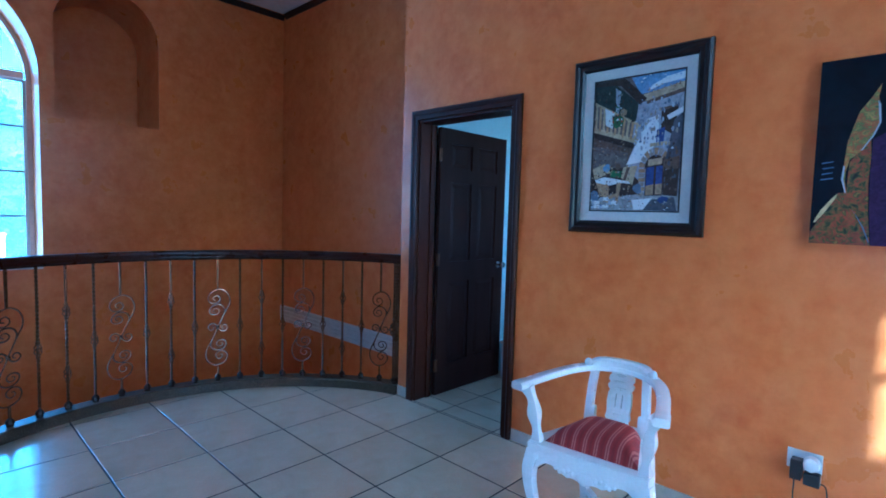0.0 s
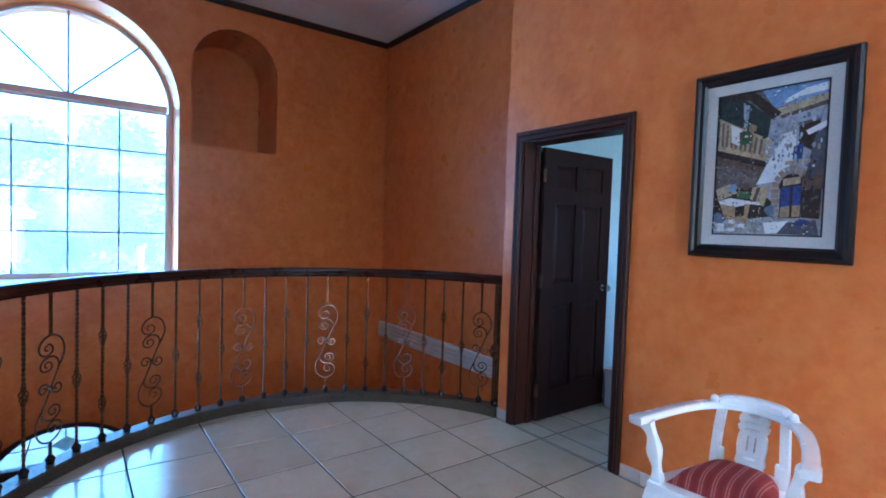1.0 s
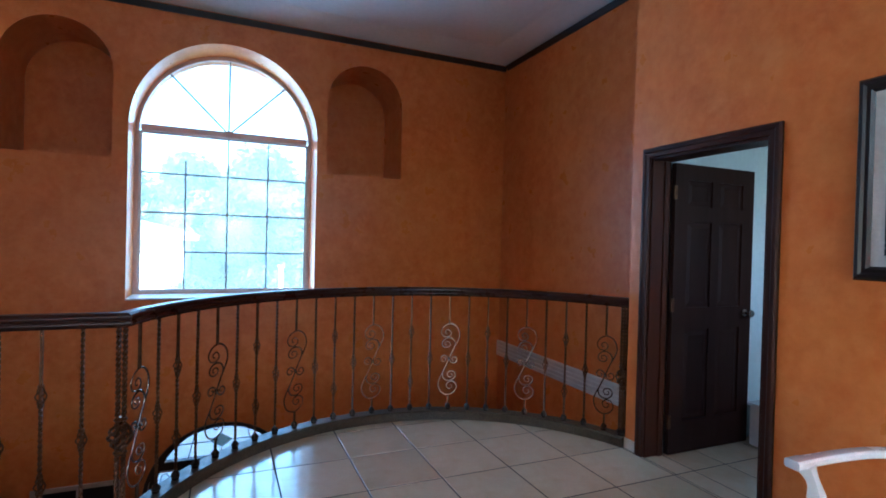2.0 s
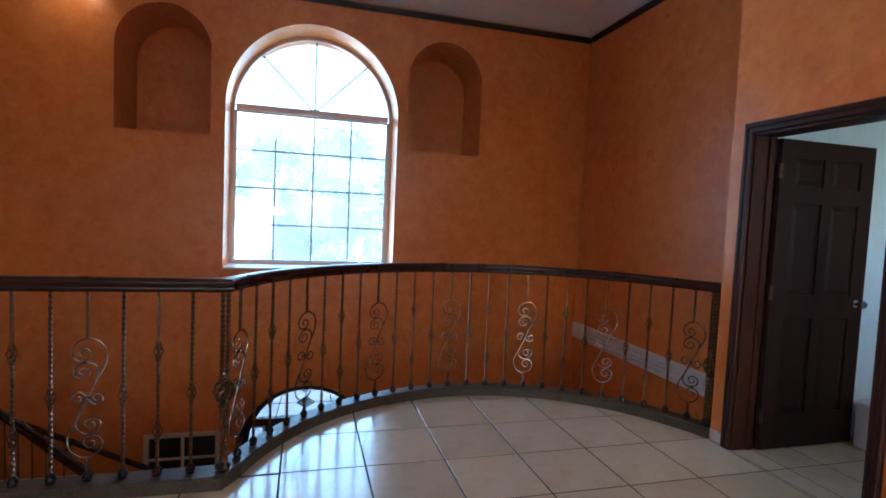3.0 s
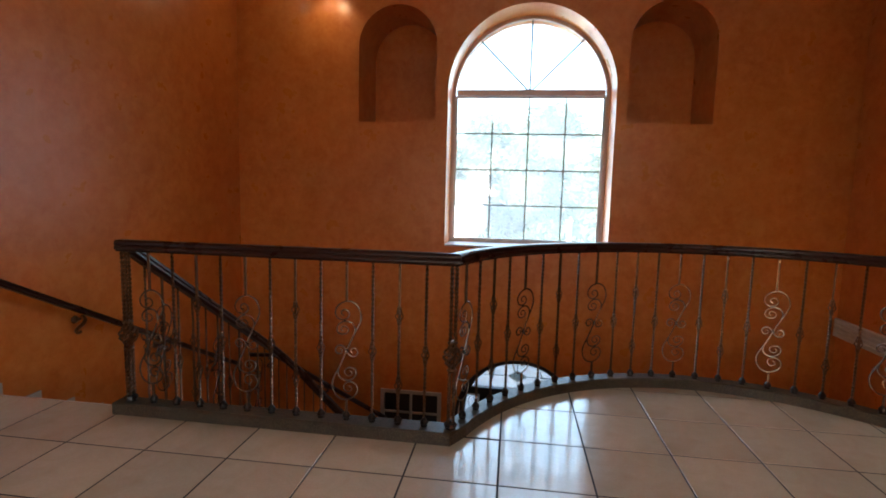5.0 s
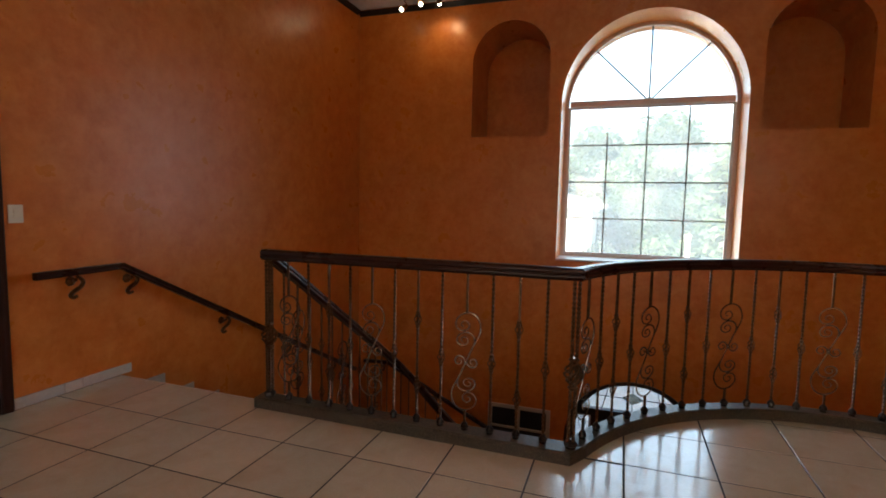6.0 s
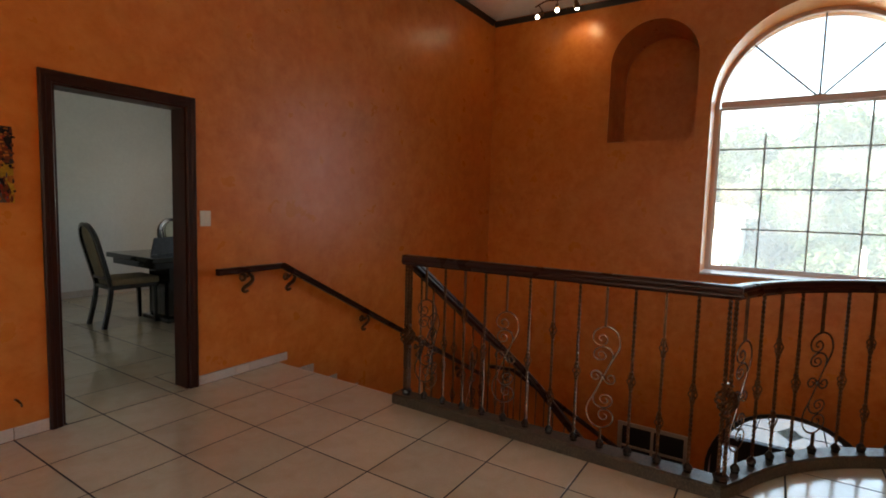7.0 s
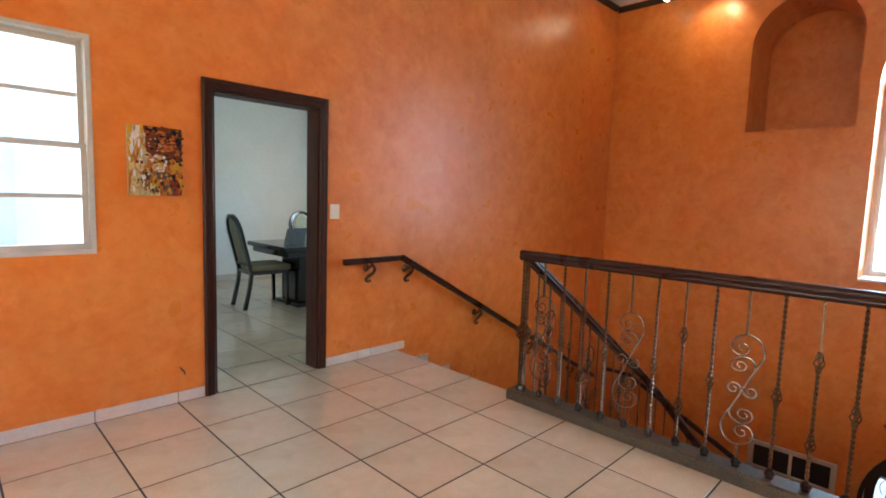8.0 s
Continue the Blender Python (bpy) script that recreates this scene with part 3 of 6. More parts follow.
part("handrail", bm, RAILWOOD, railing, "dark-stained moulded wooden handrail", True)

def basket_mesh(f):
    return lambda: add_basket(bmesh.new(), PLINTH + f * H_BAR, 0.085, 0.034)


def foot_mesh(size=1.0):
    def make():
        bm = bmesh.new()
        add_foot(bm, size)
        return bm
    return make


PIECES = {
    "one": (bar_one, [("foot", foot_mesh(), FOOTIRON), ("basket", basket_mesh(0.45), IRON)]),
    "two": (bar_two, [("foot", foot_mesh(), FOOTIRON), ("basket", basket_mesh(0.68), IRON), ("basket", basket_mesh(0.245), IRON)]),
    "scroll": (bar_scroll, [("foot", foot_mesh(), FOOTIRON), ("rod", lambda: add_box(bmesh.new(), -0.006, 0.006, -0.006, 0.006, MID + 0.28, RAIL_Z + 0.004), IRON), ("scroll", scroll, SCROLLIRON, True)]),
    "newel": (newel_mesh, [("foot", foot_mesh(1.6), FOOTIRON), ("basket", newel_basket, IRON)]),
}
kinds = {}


def place_bar(kind, p, turn):
    """One bar of the railing at p with its foot, baskets or scroll; the scroll lies along the rail's run."""
    make, pieces = PIECES[kind]
    main = "newel" if kind == "newel" else "baluster"
    if kind not in kinds:
        ob = part(main, make(), IRON, railing)
        subs = [part(n, f(), mt, ob, "", bool(round_)) for n, f, mt, *round_ in pieces]
        kinds[kind] = [ob, *subs]
    else:
        ob = new(main, kinds[kind][0].data)
        ob.parent = railing
        for (n, *_), src in zip(pieces, kinds[kind][1:]):
            new(n, src.data).parent = ob
    ob.matrix_local = Matrix.Translation((p[0], p[1], 0)) @ Matrix.Rotation(turn, 4, 'Z')
    return ob


ORDER = ["scroll", "one", "two", "one"]
Y_A, Y_B = -2.19, -0.272
place_bar("newel", (-0.395, Y_A), 0)
place_bar("newel", (-0.395, Y_B), 0)
for k in range(12):
    place_bar(ORDER[k % 4], (-0.395, Y_A + (Y_B - Y_A) * (k + 1) / 13), 0)
for k in range(25):
    a = -A0 + (A0 + A1) * (k + 1) / 26
    p = arc_point(a)
    place_bar(ORDER[k % 4], (p.x, p.y), -a)
p = arc_point(A1 - 0.012)
place_bar("newel", (p.x, p.y), 0)

# inner railing of the stairs
SLOPE = 0.645
stair_rail = thing("stair_flight_railing", "wrought iron railing with dark wooden handrail descending the stairs", "railing")
bm = bmesh.new()
WINDER = catmull([(-1.90, -2.19, -0.013), (-2.08, -2.18, -0.14), (-2.24, -2.11, -0.30), (-2.34, -1.98, -0.48), (-2.38, -1.80, -0.68), (-2.40, -1.50, -0.97), (-2.40, -1.10, -1.30), (-2.40, -0.60, -1.68)], 4)
add_sweep(bm, [Vector((-0.40, -2.19, 0.955)), *WINDER], RAIL_SECTION)
part("handrail", bm, RAILWOOD, stair_rail, "dark-stained moulded wooden handrail", True)
for k in range(1, 11):
    x = -0.395 - 0.152 * k
    top = 0.955 - SLOPE * (-0.40 - x)
    low = -0.01 - 0.605 * (-0.44 - x)
    if k % 2:
        bm = add_twist(bmesh.new(), low, top + 0.01, 0.0075)
    else:
        bm = box(-0.006, 0.006, -0.006, 0.006, low, top + 0.01)
    ob = part("baluster", bm, IRON, stair_rail)
    ob.location = (x, -2.19, 0)
    part("foot", add_lathe(bmesh.new(), [(0.017, -0.01), (0.02, 0.012), (0.01, 0.03)], (0, 0, low), 8), IRON, ob)
    for f in ((0.45,) if k % 2 else (0.66, 0.25)):
        part("basket", add_basket(bmesh.new(), low + f * (top - low), 0.085, 0.034), IRON, ob)
    if k % 4 == 2:
        sc = new("scroll", kinds["scroll"][3].data)
        sc.parent = ob
        sc.matrix_local = Matrix.Translation((0, 0, (low + top) / 2 - MID)) @ Matrix.Rotation(math.pi / 2, 4, 'Z')

# the winding lower flight: balusters on a curved stringer that follows the handrail
bm = bmesh.new()
add_sweep(bm, [v - Vector((0, 0, 1.05)) for v in WINDER], [(-0.05, -0.16), (0.05, -0.16), (0.05, 0.08), (-0.05, 0.08)])
part("stringer", bm, ORANGE, stair_rail, "orange plastered stringer of the winding flight")
for k in range(3, len(WINDER), 2):
    v = WINDER[k]
    ob = part("baluster", add_twist(bmesh.new(), -0.98, 0.01, 0.0075), IRON, stair_rail)
    ob.location = v
    part("foot", add_lathe(bmesh.new(), [(0.017, -0.99), (0.02, -0.965), (0.01, -0.945)], (0, 0, 0), 8), IRON, ob)

# ---- handrails on the walls ----
ROD = [(-0.02, -0.024), (0.02, -0.024), (0.027, -0.012), (0.022, -0.002), (0.027, 0.012), (0.018, 0.024), (-0.018, 0.024), (-0.027, 0.012), (-0.022, -0.002), (-0.027, -0.012)]


def bracket(parent, p, out):
    """A forged S bracket from the wall to the rail above."""
    bm = bmesh.new()
    o = Vector(out)
    p = Vector(p)
    along = Vector((0, 0, 1)).cross(o)
    def q(out, side, z):
        return p + o * out + along * side + Vector((0, 0, z))
    pts = catmull([q(0.078, -0.005, -0.012), q(0.072, 0.022, -0.03), q(0.062, 0.044, -0.058), q(0.054, 0.03, -0.09), q(0.046, -0.008, -0.115), q(0.042, -0.03, -0.14), q(0.046, -0.014, -0.158), q(0.052, 0.010, -0.150)], 5)
    add_sweep(bm, pts, ring(0.0125, 7), o, [0.9 + 0.35 * math.sin(math.pi * k / (len(pts) - 1)) for k in range(len(pts))])
    pts = catmull([q(-0.003, 0, -0.05), q(0.03, 0.0, -0.05), q(0.068, -0.008, -0.035)], 4)
    add_sweep(bm, pts, ring(0.010, 7), along, [3.6, 3.6, 3.2, 2.0, 1.4, 1.2, 1.2, 1.2, 1.2])
    part("bracket", bm, IRON, parent, "forged iron bracket", True)


wall_rail = thing("wall_handrail", "dark-stained wooden handrail on forged brackets along the orange wall", "handrail")
bm = bmesh.new()
yr = Y_SOUTH + 0.08
WS = 0.528
add_sweep(bm, [(0.15, yr, 0.835), (-0.44, yr, 0.84), (-3.95, yr, 0.84 - WS * 3.51)], ROD)
part("rod", bm, RAILWOOD, wall_rail, "", True)
for x, z in ((-0.12, 0.815), (-0.54, 0.78), (-1.50, 0.84 - WS * 1.06 - 0.03), (-2.45, 0.84 - WS * 2.01 - 0.03), (-3.4, 0.84 - WS * 2.96 - 0.03)):
    bracket(wall_rail, (x, Y_SOUTH, z), (0, 1, 0))
wall_rail_b = thing("wall_handrail", "dark-stained wooden handrail on forged brackets turning the stair corner", "handrail")
bm = bmesh.new()
xr = X_WEST + 0.08
add_sweep(bm, [(xr, Y_SOUTH + 0.14, -0.93), (xr, -3.10, -0.91), (xr, -1.55, -1.67)], ROD)
part("rod", bm, RAILWOOD, wall_rail_b, "", True)
for y, z in ((-3.2, -0.94), (-2.4, -1.28)):
    bracket(wall_rail_b, (X_WEST, y, z), (1, 0, 0))


# ---- doorways ----
def add_casing(bm, x0, x1, z1, y, out, w=0.066):
    """Moulded casing on a wall's face round an opening: outer edges x0, x1, top z1."""
    prof = [(0, 0), (0.012, 0), (0.02, 0.006), (0.02, 0.03), (0.026, 0.038), (0.026, 0.056), (0.016, w), (0, w)]
    for path in ([(x0, 0), (x0, z1), (x1, z1), (x1, 0)],):
        rings = []
        inward = [(1, 0), (1, -1), (-1, -1), (-1, 0)]
        for (x, z), (ix, iz) in zip(path, inward):
            rings.append([bm.verts.new((x + ix * (w - d), y + out * h, z + iz * (w - d))) for h, d in prof])
        for r1, r2 in zip(rings, rings[1:]):
            for k in range(len(prof) - 1):
                bm.faces.new((r1[k], r1[k + 1], r2[k + 1], r2[k]))
        bm.faces.new(rings[0])
        bm.faces.new(rings[-1])
    return bm


def doorway(name, x0, x1, z1, y_face, out, thick, label, stops=True):
    """Casing on the landing side and lining through the wall. out: -1 where the landing lies towards -y."""
    w = 0.066
    top = thing(name, label, "", kind="structure")
    part("casing", add_casing(bmesh.new(), x0, x1, z1, y_face, out, w), WOOD, top)
    ya, yb = sorted((y_face + out * 0.004, y_face - out * thick))
    a, b, c = x0 + w, x1 - w, z1 - w
    for bx in ((a - 0.004, a + 0.014, ya, yb, 0, c), (b - 0.014, b + 0.004, ya, yb, 0, c), (a + 0.014, b - 0.014, ya, yb, c - 0.014, c + 0.004)):
        part("jamb", box(*bx, 0.002), WOOD, top)
    m = (ya + yb) / 2 + 0.02 * -out
    for bx in () if not stops else ((a + 0.014, a + 0.026, m, m + 0.04, 0, c - 0.014), (b - 0.026, b - 0.014, m, m + 0.04, 0, c - 0.014)):
        part("stop", box(*bx, 0.002), WOOD, top)
    return top


doorway("door_1", -0.336, 0.59, 2.04, Y_PICTURE, -1, 0.156, "dark-stained moulded door casing in the orange wall")
doorway("door_2", 0.265, 1.18, 2.068, Y_SOUTH, 1, 0.156, "dark-stained moulded casing of the open dining room doorway", False)

# six-panel door leaf standing open at right angles
leaf = thing("door_leaf", "dark brown six-panel door standing open", "door", at=pose(-0.222, 2.885, 0.008, 0, 0, 90))
W, Hh, T = 0.765, 1.945, 0.036
bm = bmesh.new()
panels = []
for c0, c1 in ((0.115, 0.345), (0.42, 0.65)):
    for r0, r1 in ((0.22, 0.83), (0.98, 1.56), (1.66, 1.84)):
        panels.append(rect(c0, c1, r0, r1))
add_prism(bm, rect(0, W, 0, Hh), panels, "y", 0, T)
for pz in panels:
    (u0, v0), (u1, v1) = pz[0], pz[2]
    add_box(bm, u0 - 0.001, u1 + 0.001, T * 0.3, T * 0.7, v0 - 0.001, v1 + 0.001)
leaf_body = part("leaf", bm, DOORWOOD, leaf)
for pz in panels:
    (u0, v0), (u1, v1) = pz[0], pz[2]
    bm = bmesh.new()
    for y0, y1 in ((T * 0.3, 0.004), (T * 0.7, T - 0.004)):
        lo = [bm.verts.new((x, y0, z)) for x, z in rect(u0 + 0.012, u1 - 0.012, v0 + 0.012, v1 - 0.012)]
        hi = [bm.verts.new((x, y1, z)) for x, z in rect(u0 + 0.04, u1 - 0.04, v0 + 0.04, v1 - 0.04)]
        for k in range(4):
            bm.faces.new((lo[k], lo[(k + 1) % 4], hi[(k + 1) % 4], hi[k]))
        bm.faces.new(hi)
        bm.faces.new(lo[::-1])
    part("panel", bm, DOORWOOD, leaf_body)
for side, y in ((-1, 0.0), (1, T)):
    bm = bmesh.new()
    add_lathe(bm, [(0.026, 0), (0.026, 0.006), (0.011, 0.012), (0.011, 0.035), (0.024, 0.046), (0.027, 0.058), (0.02, 0.068), (0.004, 0.071)], (0, 0, 0), 16)
    bmesh.ops.transform(bm, matrix=Matrix.Translation((W - 0.07, y, 0.93)) @ Matrix.Rotation(radians(90 if side < 0 else -90), 4, 'X'), verts=bm.verts)
    part("knob", bm, CHROME, leaf, "round brushed metal door knob", True)
for z in (0.22, 1.0, 1.75):
    part("hinge", box(-0.014, 0.012, -0.006, 0.004, z - 0.045, z + 0.045, 0.002), IRON, leaf)
bm = bmesh.new()
add_box(bm, -0.175, 0.75, 3.60, 4.3, 0.0, 0.30, 0.03)
tub = thing("white_tub", "low white enamelled tub on the tile floor", "tub")
part("body", bm, PORCELAIN, tub, "", True)
part("rim", box(-0.185, 0.76, 3.59, 4.31, 0.285, 0.31, 0.01), PORCELAIN, tub, "", True)

# ---- arched west window ----
window_1 = thing("window_1", "tall arched window with thin bars over the stairwell", "", kind="structure")
FX = X_WEST - 0.50


def arch_frame(y0, y1, z0, spring, w, x0, x1, n=36):
    return prism(arched(y0, y1, z0, spring, n, 1.02), [arched(y0 + w, y1 - w, z0 + w, spring, n, 1.02)], "x", x0, x1)


part("frame", arch_frame(WIN_Y0 - 0.01, WIN_Y1 + 0.01, WIN_Z0 - 0.01, WIN_SPRING, 0.05, FX - 0.03, FX + 0.04), WINFRAME, window_1)
part("transom", box(FX - 0.025, FX + 0.06, WIN_Y0 + 0.06, WIN_Y1 - 0.06, 2.62, 2.695, 0.01), WINFRAME, window_1, "dusky pink transom bar")
part("sash", prism(rect(WIN_Y0 + 0.036, WIN_Y1 - 0.036, WIN_Z0 + 0.036, 2.62), [rect(WIN_Y0 + 0.07, WIN_Y1 - 0.07, WIN_Z0 + 0.075, 2.595)], "x", FX - 0.015, FX + 0.015), ALU, window_1)
zw = [WIN_Z0 + 0.075, 1.19, 1.66, 2.133, 2.595]
for z in zw[1:4]:
    part("bar", box(FX - 0.012, FX + 0.004, WIN_Y0 + 0.07, WIN_Y1 - 0.07, z - 0.009, z + 0.009), BAR, window_1)
yc = (WIN_Y0 + WIN_Y1) / 2
yw = [yc - 0.475, yc, yc + 0.475]
for y, zt in zip(yw, (2.30, 2.595, 2.595)):
    part("bar", box(FX - 0.009, FX + 0.002, y - 0.009, y + 0.009, WIN_Z0 + 0.075, zt), BAR, window_1)
R = (WIN_Y1 - WIN_Y0) / 2 - 0.045
for a in (45, 90, 135):
    bm = bmesh.new()
    add_box(bm, -0.008, 0.008, 0.0, R, -0.010, 0.010, 0, Matrix.Translation((FX - 0.005, yc, 2.67)) @ Matrix.Rotation(radians(a), 4, 'X'))
    part("bar", bm, BAR, window_1)
bm = bmesh.new()
add_lathe(bm, [(0.035, 0), (0.03, 0.012), (0.012, 0.018)], (0, 0, 0), 12)
bmesh.ops.transform(bm, matrix=Matrix.Translation((FX, yc, 2.69)) @ Matrix.Rotation(radians(90), 4, 'Y'), verts=bm.verts)
part("hub", bm, BAR, window_1)
pane = part("pane", prism(arched(WIN_Y0 + 0.035, WIN_Y1 - 0.035, WIN_Z0 + 0.035, WIN_SPRING, 36, 1.02), [], "x", FX - 0.022, FX - 0.018), VEILED_GLASS, window_1)
pane.visible_shadow = False
part("sill", box(FX + 0.03, X_WEST + 0.012, WIN_Y0 + 0.001, WIN_Y1 - 0.001, WIN_Z0 + 0.001, WIN_Z0 + 0.022, 0.004), ALU, window_1, "white painted sill")

# ---- front door with fanlight, below ----
door_3 = thing("door_3", "dark front door with arched leaded fanlight in the lower hall", "", kind="structure")
part("casing", prism(arched(-0.64, 0.98, Z_LOW, -1.59), [arched(-0.60, 0.94, Z_LOW - 0.01, -1.59)], "x", X_WEST - 0.02, X_WEST + 0.03), CROWN, door_3)
DX = X_WEST - 0.30
part("frame", prism(arched(-0.605, 0.945, Z_LOW, -1.59), [arched(-0.525, 0.865, Z_LOW - 0.01, -1.59)], "x", DX - 0.06, DX + 0.06), CROWN, door_3)
part("transom", box(DX - 0.05, DX + 0.05, -0.56, 0.90, -1.37, -1.28, 0.006), CROWN, door_3)
fan_pane = part("fan_pane", prism([(-0.47, -1.28), (0.81, -1.28)] + [(0.17 + 0.70 * math.cos(a), -1.59 + 0.70 * math.sin(a)) for a in [0.444 + (math.pi - 0.888) * k / 24 for k in range(25)]], [], "x", DX - 0.006, DX), PATTERN_GLASS, door_3)
fan_pane.visible_shadow = False
LEAD = simple("grey_leading", (0.22, 0.22, 0.22), None, 9, (0.4, 0.5), metal=0.5)
FROST = simple("grey_frosted_glass", (0.42, 0.44, 0.42), (0.36, 0.38, 0.36), 30, (0.3, 0.4), bump=0.3)
part("diamond", prism([(0.17, -1.18), (0.30, -1.10), (0.17, -1.02), (0.04, -1.10)], [], "x", DX + 0.001, DX + 0.006), glass("grey_inset_glass", tint=(0.45, 0.47, 0.45), veil=0.05), fan_pane, "grey frosted diamond inset")
for pts in ([(0.17, -1.02), (0.17, -0.90)], [(0.04, -1.10), (-0.43, -1.10)], [(0.30, -1.10), (0.77, -1.10)], [(0.17, -1.18), (0.17, -1.28)], [(-0.2, -1.28), (-0.12, -0.96)], [(0.54, -1.28), (0.46, -0.96)]):
    bm = bmesh.new()
    add_tube(bm, [(DX + 0.003, *pts[0]), (DX + 0.003, *pts[1])], 0.006, 6)
    part("leading", bm, LEAD, fan_pane)
bm = bmesh.new()
add_prism(bm, rect(-0.334, 0.885, Z_LOW + 0.005, -1.37), [rect(-0.12, 0.23, -3.0, -2.3), rect(0.33, 0.72, -3.0, -2.3), rect(-0.12, 0.23, -2.15, -1.5), rect(0.33, 0.72, -2.15, -1.5)], "x", DX - 0.03, DX + 0.02)
add_box(bm, DX - 0.02, DX + 0.005, -0.33, 0.88, Z_LOW + 0.01, -1.38)
part("leaf", bm, CROWN, door_3)
part("sidelight_frame", prism(rect(-0.55, -0.33, Z_LOW + 0.01, -1.372), [rect(-0.525, -0.355, -3.0, -1.395)], "x", DX - 0.03, DX + 0.035), WHITEPAINT, door_3, "white sidelight frame")
sp = part("sidelight_pane", box(DX - 0.006, DX, -0.527, -0.353, -3.0, -1.393), PATTERN_GLASS, door_3, "patterned grey sidelight glass")
sp.visible_shadow = False
for z in (-1.5, -1.75, -2.0, -2.25):
    bm = bmesh.new()
    pts = [(DX + 0.004, -0.44 + 0.045 * math.cos(a), z + 0.08 * math.sin(a)) for a in [2 * math.pi * k / 16 for k in range(17)]]
    add_tube(bm, pts, 0.005, 5)
    part("leading", bm, LEAD, sp)

# ---- low interior window beside it ----
window_3 = thing("window_3", "cream-framed low window with dark panes above the lower stairs", "", kind="structure")
part("frame", prism(rect(-1.64, -0.82, -2.24, -1.29), [rect(-1.59, -0.87, -2.19, -1.335)], "x", X_WEST - 0.02, X_WEST + 0.025), CREAMFRAME, window_3)
part("mullion", box(X_WEST - 0.02, X_WEST + 0.015, -1.245, -1.215, -2.19, -1.335, 0.003), CREAMFRAME, window_3)
for z in (-1.60, -1.89):
    part("bar", box(X_WEST - 0.018, X_WEST + 0.012, -1.59, -0.87, z - 0.012, z + 0.012, 0.003), CREAMFRAME, window_3)
# opaque panes and back: darkness of the unlit room is put into their colour
for y0, y1 in ((-1.59, -1.245), (-1.215, -0.87)):
    for z0, z1 in ((-2.17, -1.9), (-1.88, -1.61), (-1.59, -1.33)):
        part("pane", box(X_WEST - 0.03, X_WEST - 0.022, y0 - 0.004, y1 + 0.004, z0, z1), DARKVOID, window_3, "opaque pane coloured near-black for the unlit room behind")
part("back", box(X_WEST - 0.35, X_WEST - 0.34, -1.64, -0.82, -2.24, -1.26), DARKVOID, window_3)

# ---- south window ----
window_2 = thing("window_2", "cream-framed sliding sash window in the orange wall", "", kind="structure")
SX0, SX1, SZ0, SZ1 = 1.765, 3.45, 0.99, 2.177
part("frame", prism(rect(SX0 - 0.004, SX1, SZ0 - 0.004, SZ1 + 0.004), [rect(SX0 + 0.022, SX1 - 0.022, SZ0 + 0.022, SZ1 - 0.022)], "y", Y_SOUTH - 0.11, Y_SOUTH + 0.008), SASH, window_2)
zm = (SZ0 + SZ1) / 2
for z0, z1, y in ((SZ0 + 0.022, zm + 0.015, Y_SOUTH - 0.045), (zm - 0.015, SZ1 - 0.022, Y_SOUTH - 0.085)):
    for xa, xb in ((SX0 + 0.022, 2.60), (2.60, SX1 - 0.022)):
        part("sash", prism(rect(xa, xb, z0, z1), [rect(xa + 0.028, xb - 0.028, z0 + 0.030, z1 - 0.030)], "y", y - 0.016, y + 0.016), SASH, window_2)
        part("bar", box(xa + 0.027, xb - 0.027, y - 0.006, y + 0.006, (z0 + z1) / 2 - 0.011, (z0 + z1) / 2 + 0.011), SASH, window_2)
        pn = part("pane", box(xa + 0.03, xb - 0.03, y - 0.003, y + 0.001, z0 + 0.03, z1 - 0.03), GLASS, window_2)
        pn.visible_shadow = False

# ---- high east window that lets the low sun in ----
window_4 = thing("window_4", "high white-framed window in the plain orange wall", "", kind="structure")
part("frame", prism(rect(0.783, 2.332, 2.508, 3.152), [rect(0.815, 2.30, 2.54, 3.12)], "x", X_EAST + 0.05, X_EAST + 0.09), ALU, window_4)
part("bar", box(X_EAST + 0.055, X_EAST + 0.085, 0.814, 2.301, 2.845, 2.875, 0.003), ALU, window_4)

# ---- corner armchair ----
chair = thing("corner_armchair", "white-painted carved corner armchair beside the doorway", "armchair", at=pose(1.427, 2.178, 0, 0, 0, 6) @ Matrix.Diagonal((0.9, 0.95, 0.975, 1)))
bm = bmesh.new()
half = [(-0.305, -0.245, 0.68), (-0.278, -0.12, 0.685), (-0.245, 0.0, 0.69), (-0.198, 0.115, 0.695), (-0.125, 0.195, 0.70)]
pts = catmull(half + [(0, 0.222, 0.705)] + [(-x, y, z) for x, y, z in half[::-1]], 5)
n = len(pts)
add_sweep(bm, pts, [(-0.027, -0.009), (-0.022, -0.014), (0.022, -0.014), (0.027, -0.009), (0.027, 0.008), (0.020, 0.014), (-0.020, 0.014), (-0.027, 0.009)], scales=[1.15 if k < 3 or k > n - 4 else 1.0 for k in range(n)])
part("arm_rail", bm, WHITEPAINT, chair, "", True)
bm = bmesh.new()
cp = catmull([(-0.14, 0.182, 0.716), (-0.10, 0.205, 0.732), (0, 0.22, 0.736), (0.10, 0.205, 0.732), (0.14, 0.182, 0.716)], 5)
add_sweep(bm, cp, [(-0.022, -0.03), (0.022, -0.03), (0.024, 0.004), (0.014, 0.014), (-0.014, 0.014), (-0.024, 0.004)])
for s in (-1, 1):
    add_lathe(bm, [(0.008, -0.024), (0.017, -0.016), (0.020, 0.0), (0.015, 0.013), (0.005, 0.019)], (s * 0.152, 0.17, 0.722), 12)
part("crest", bm, WHITEPAINT, chair, "", True)
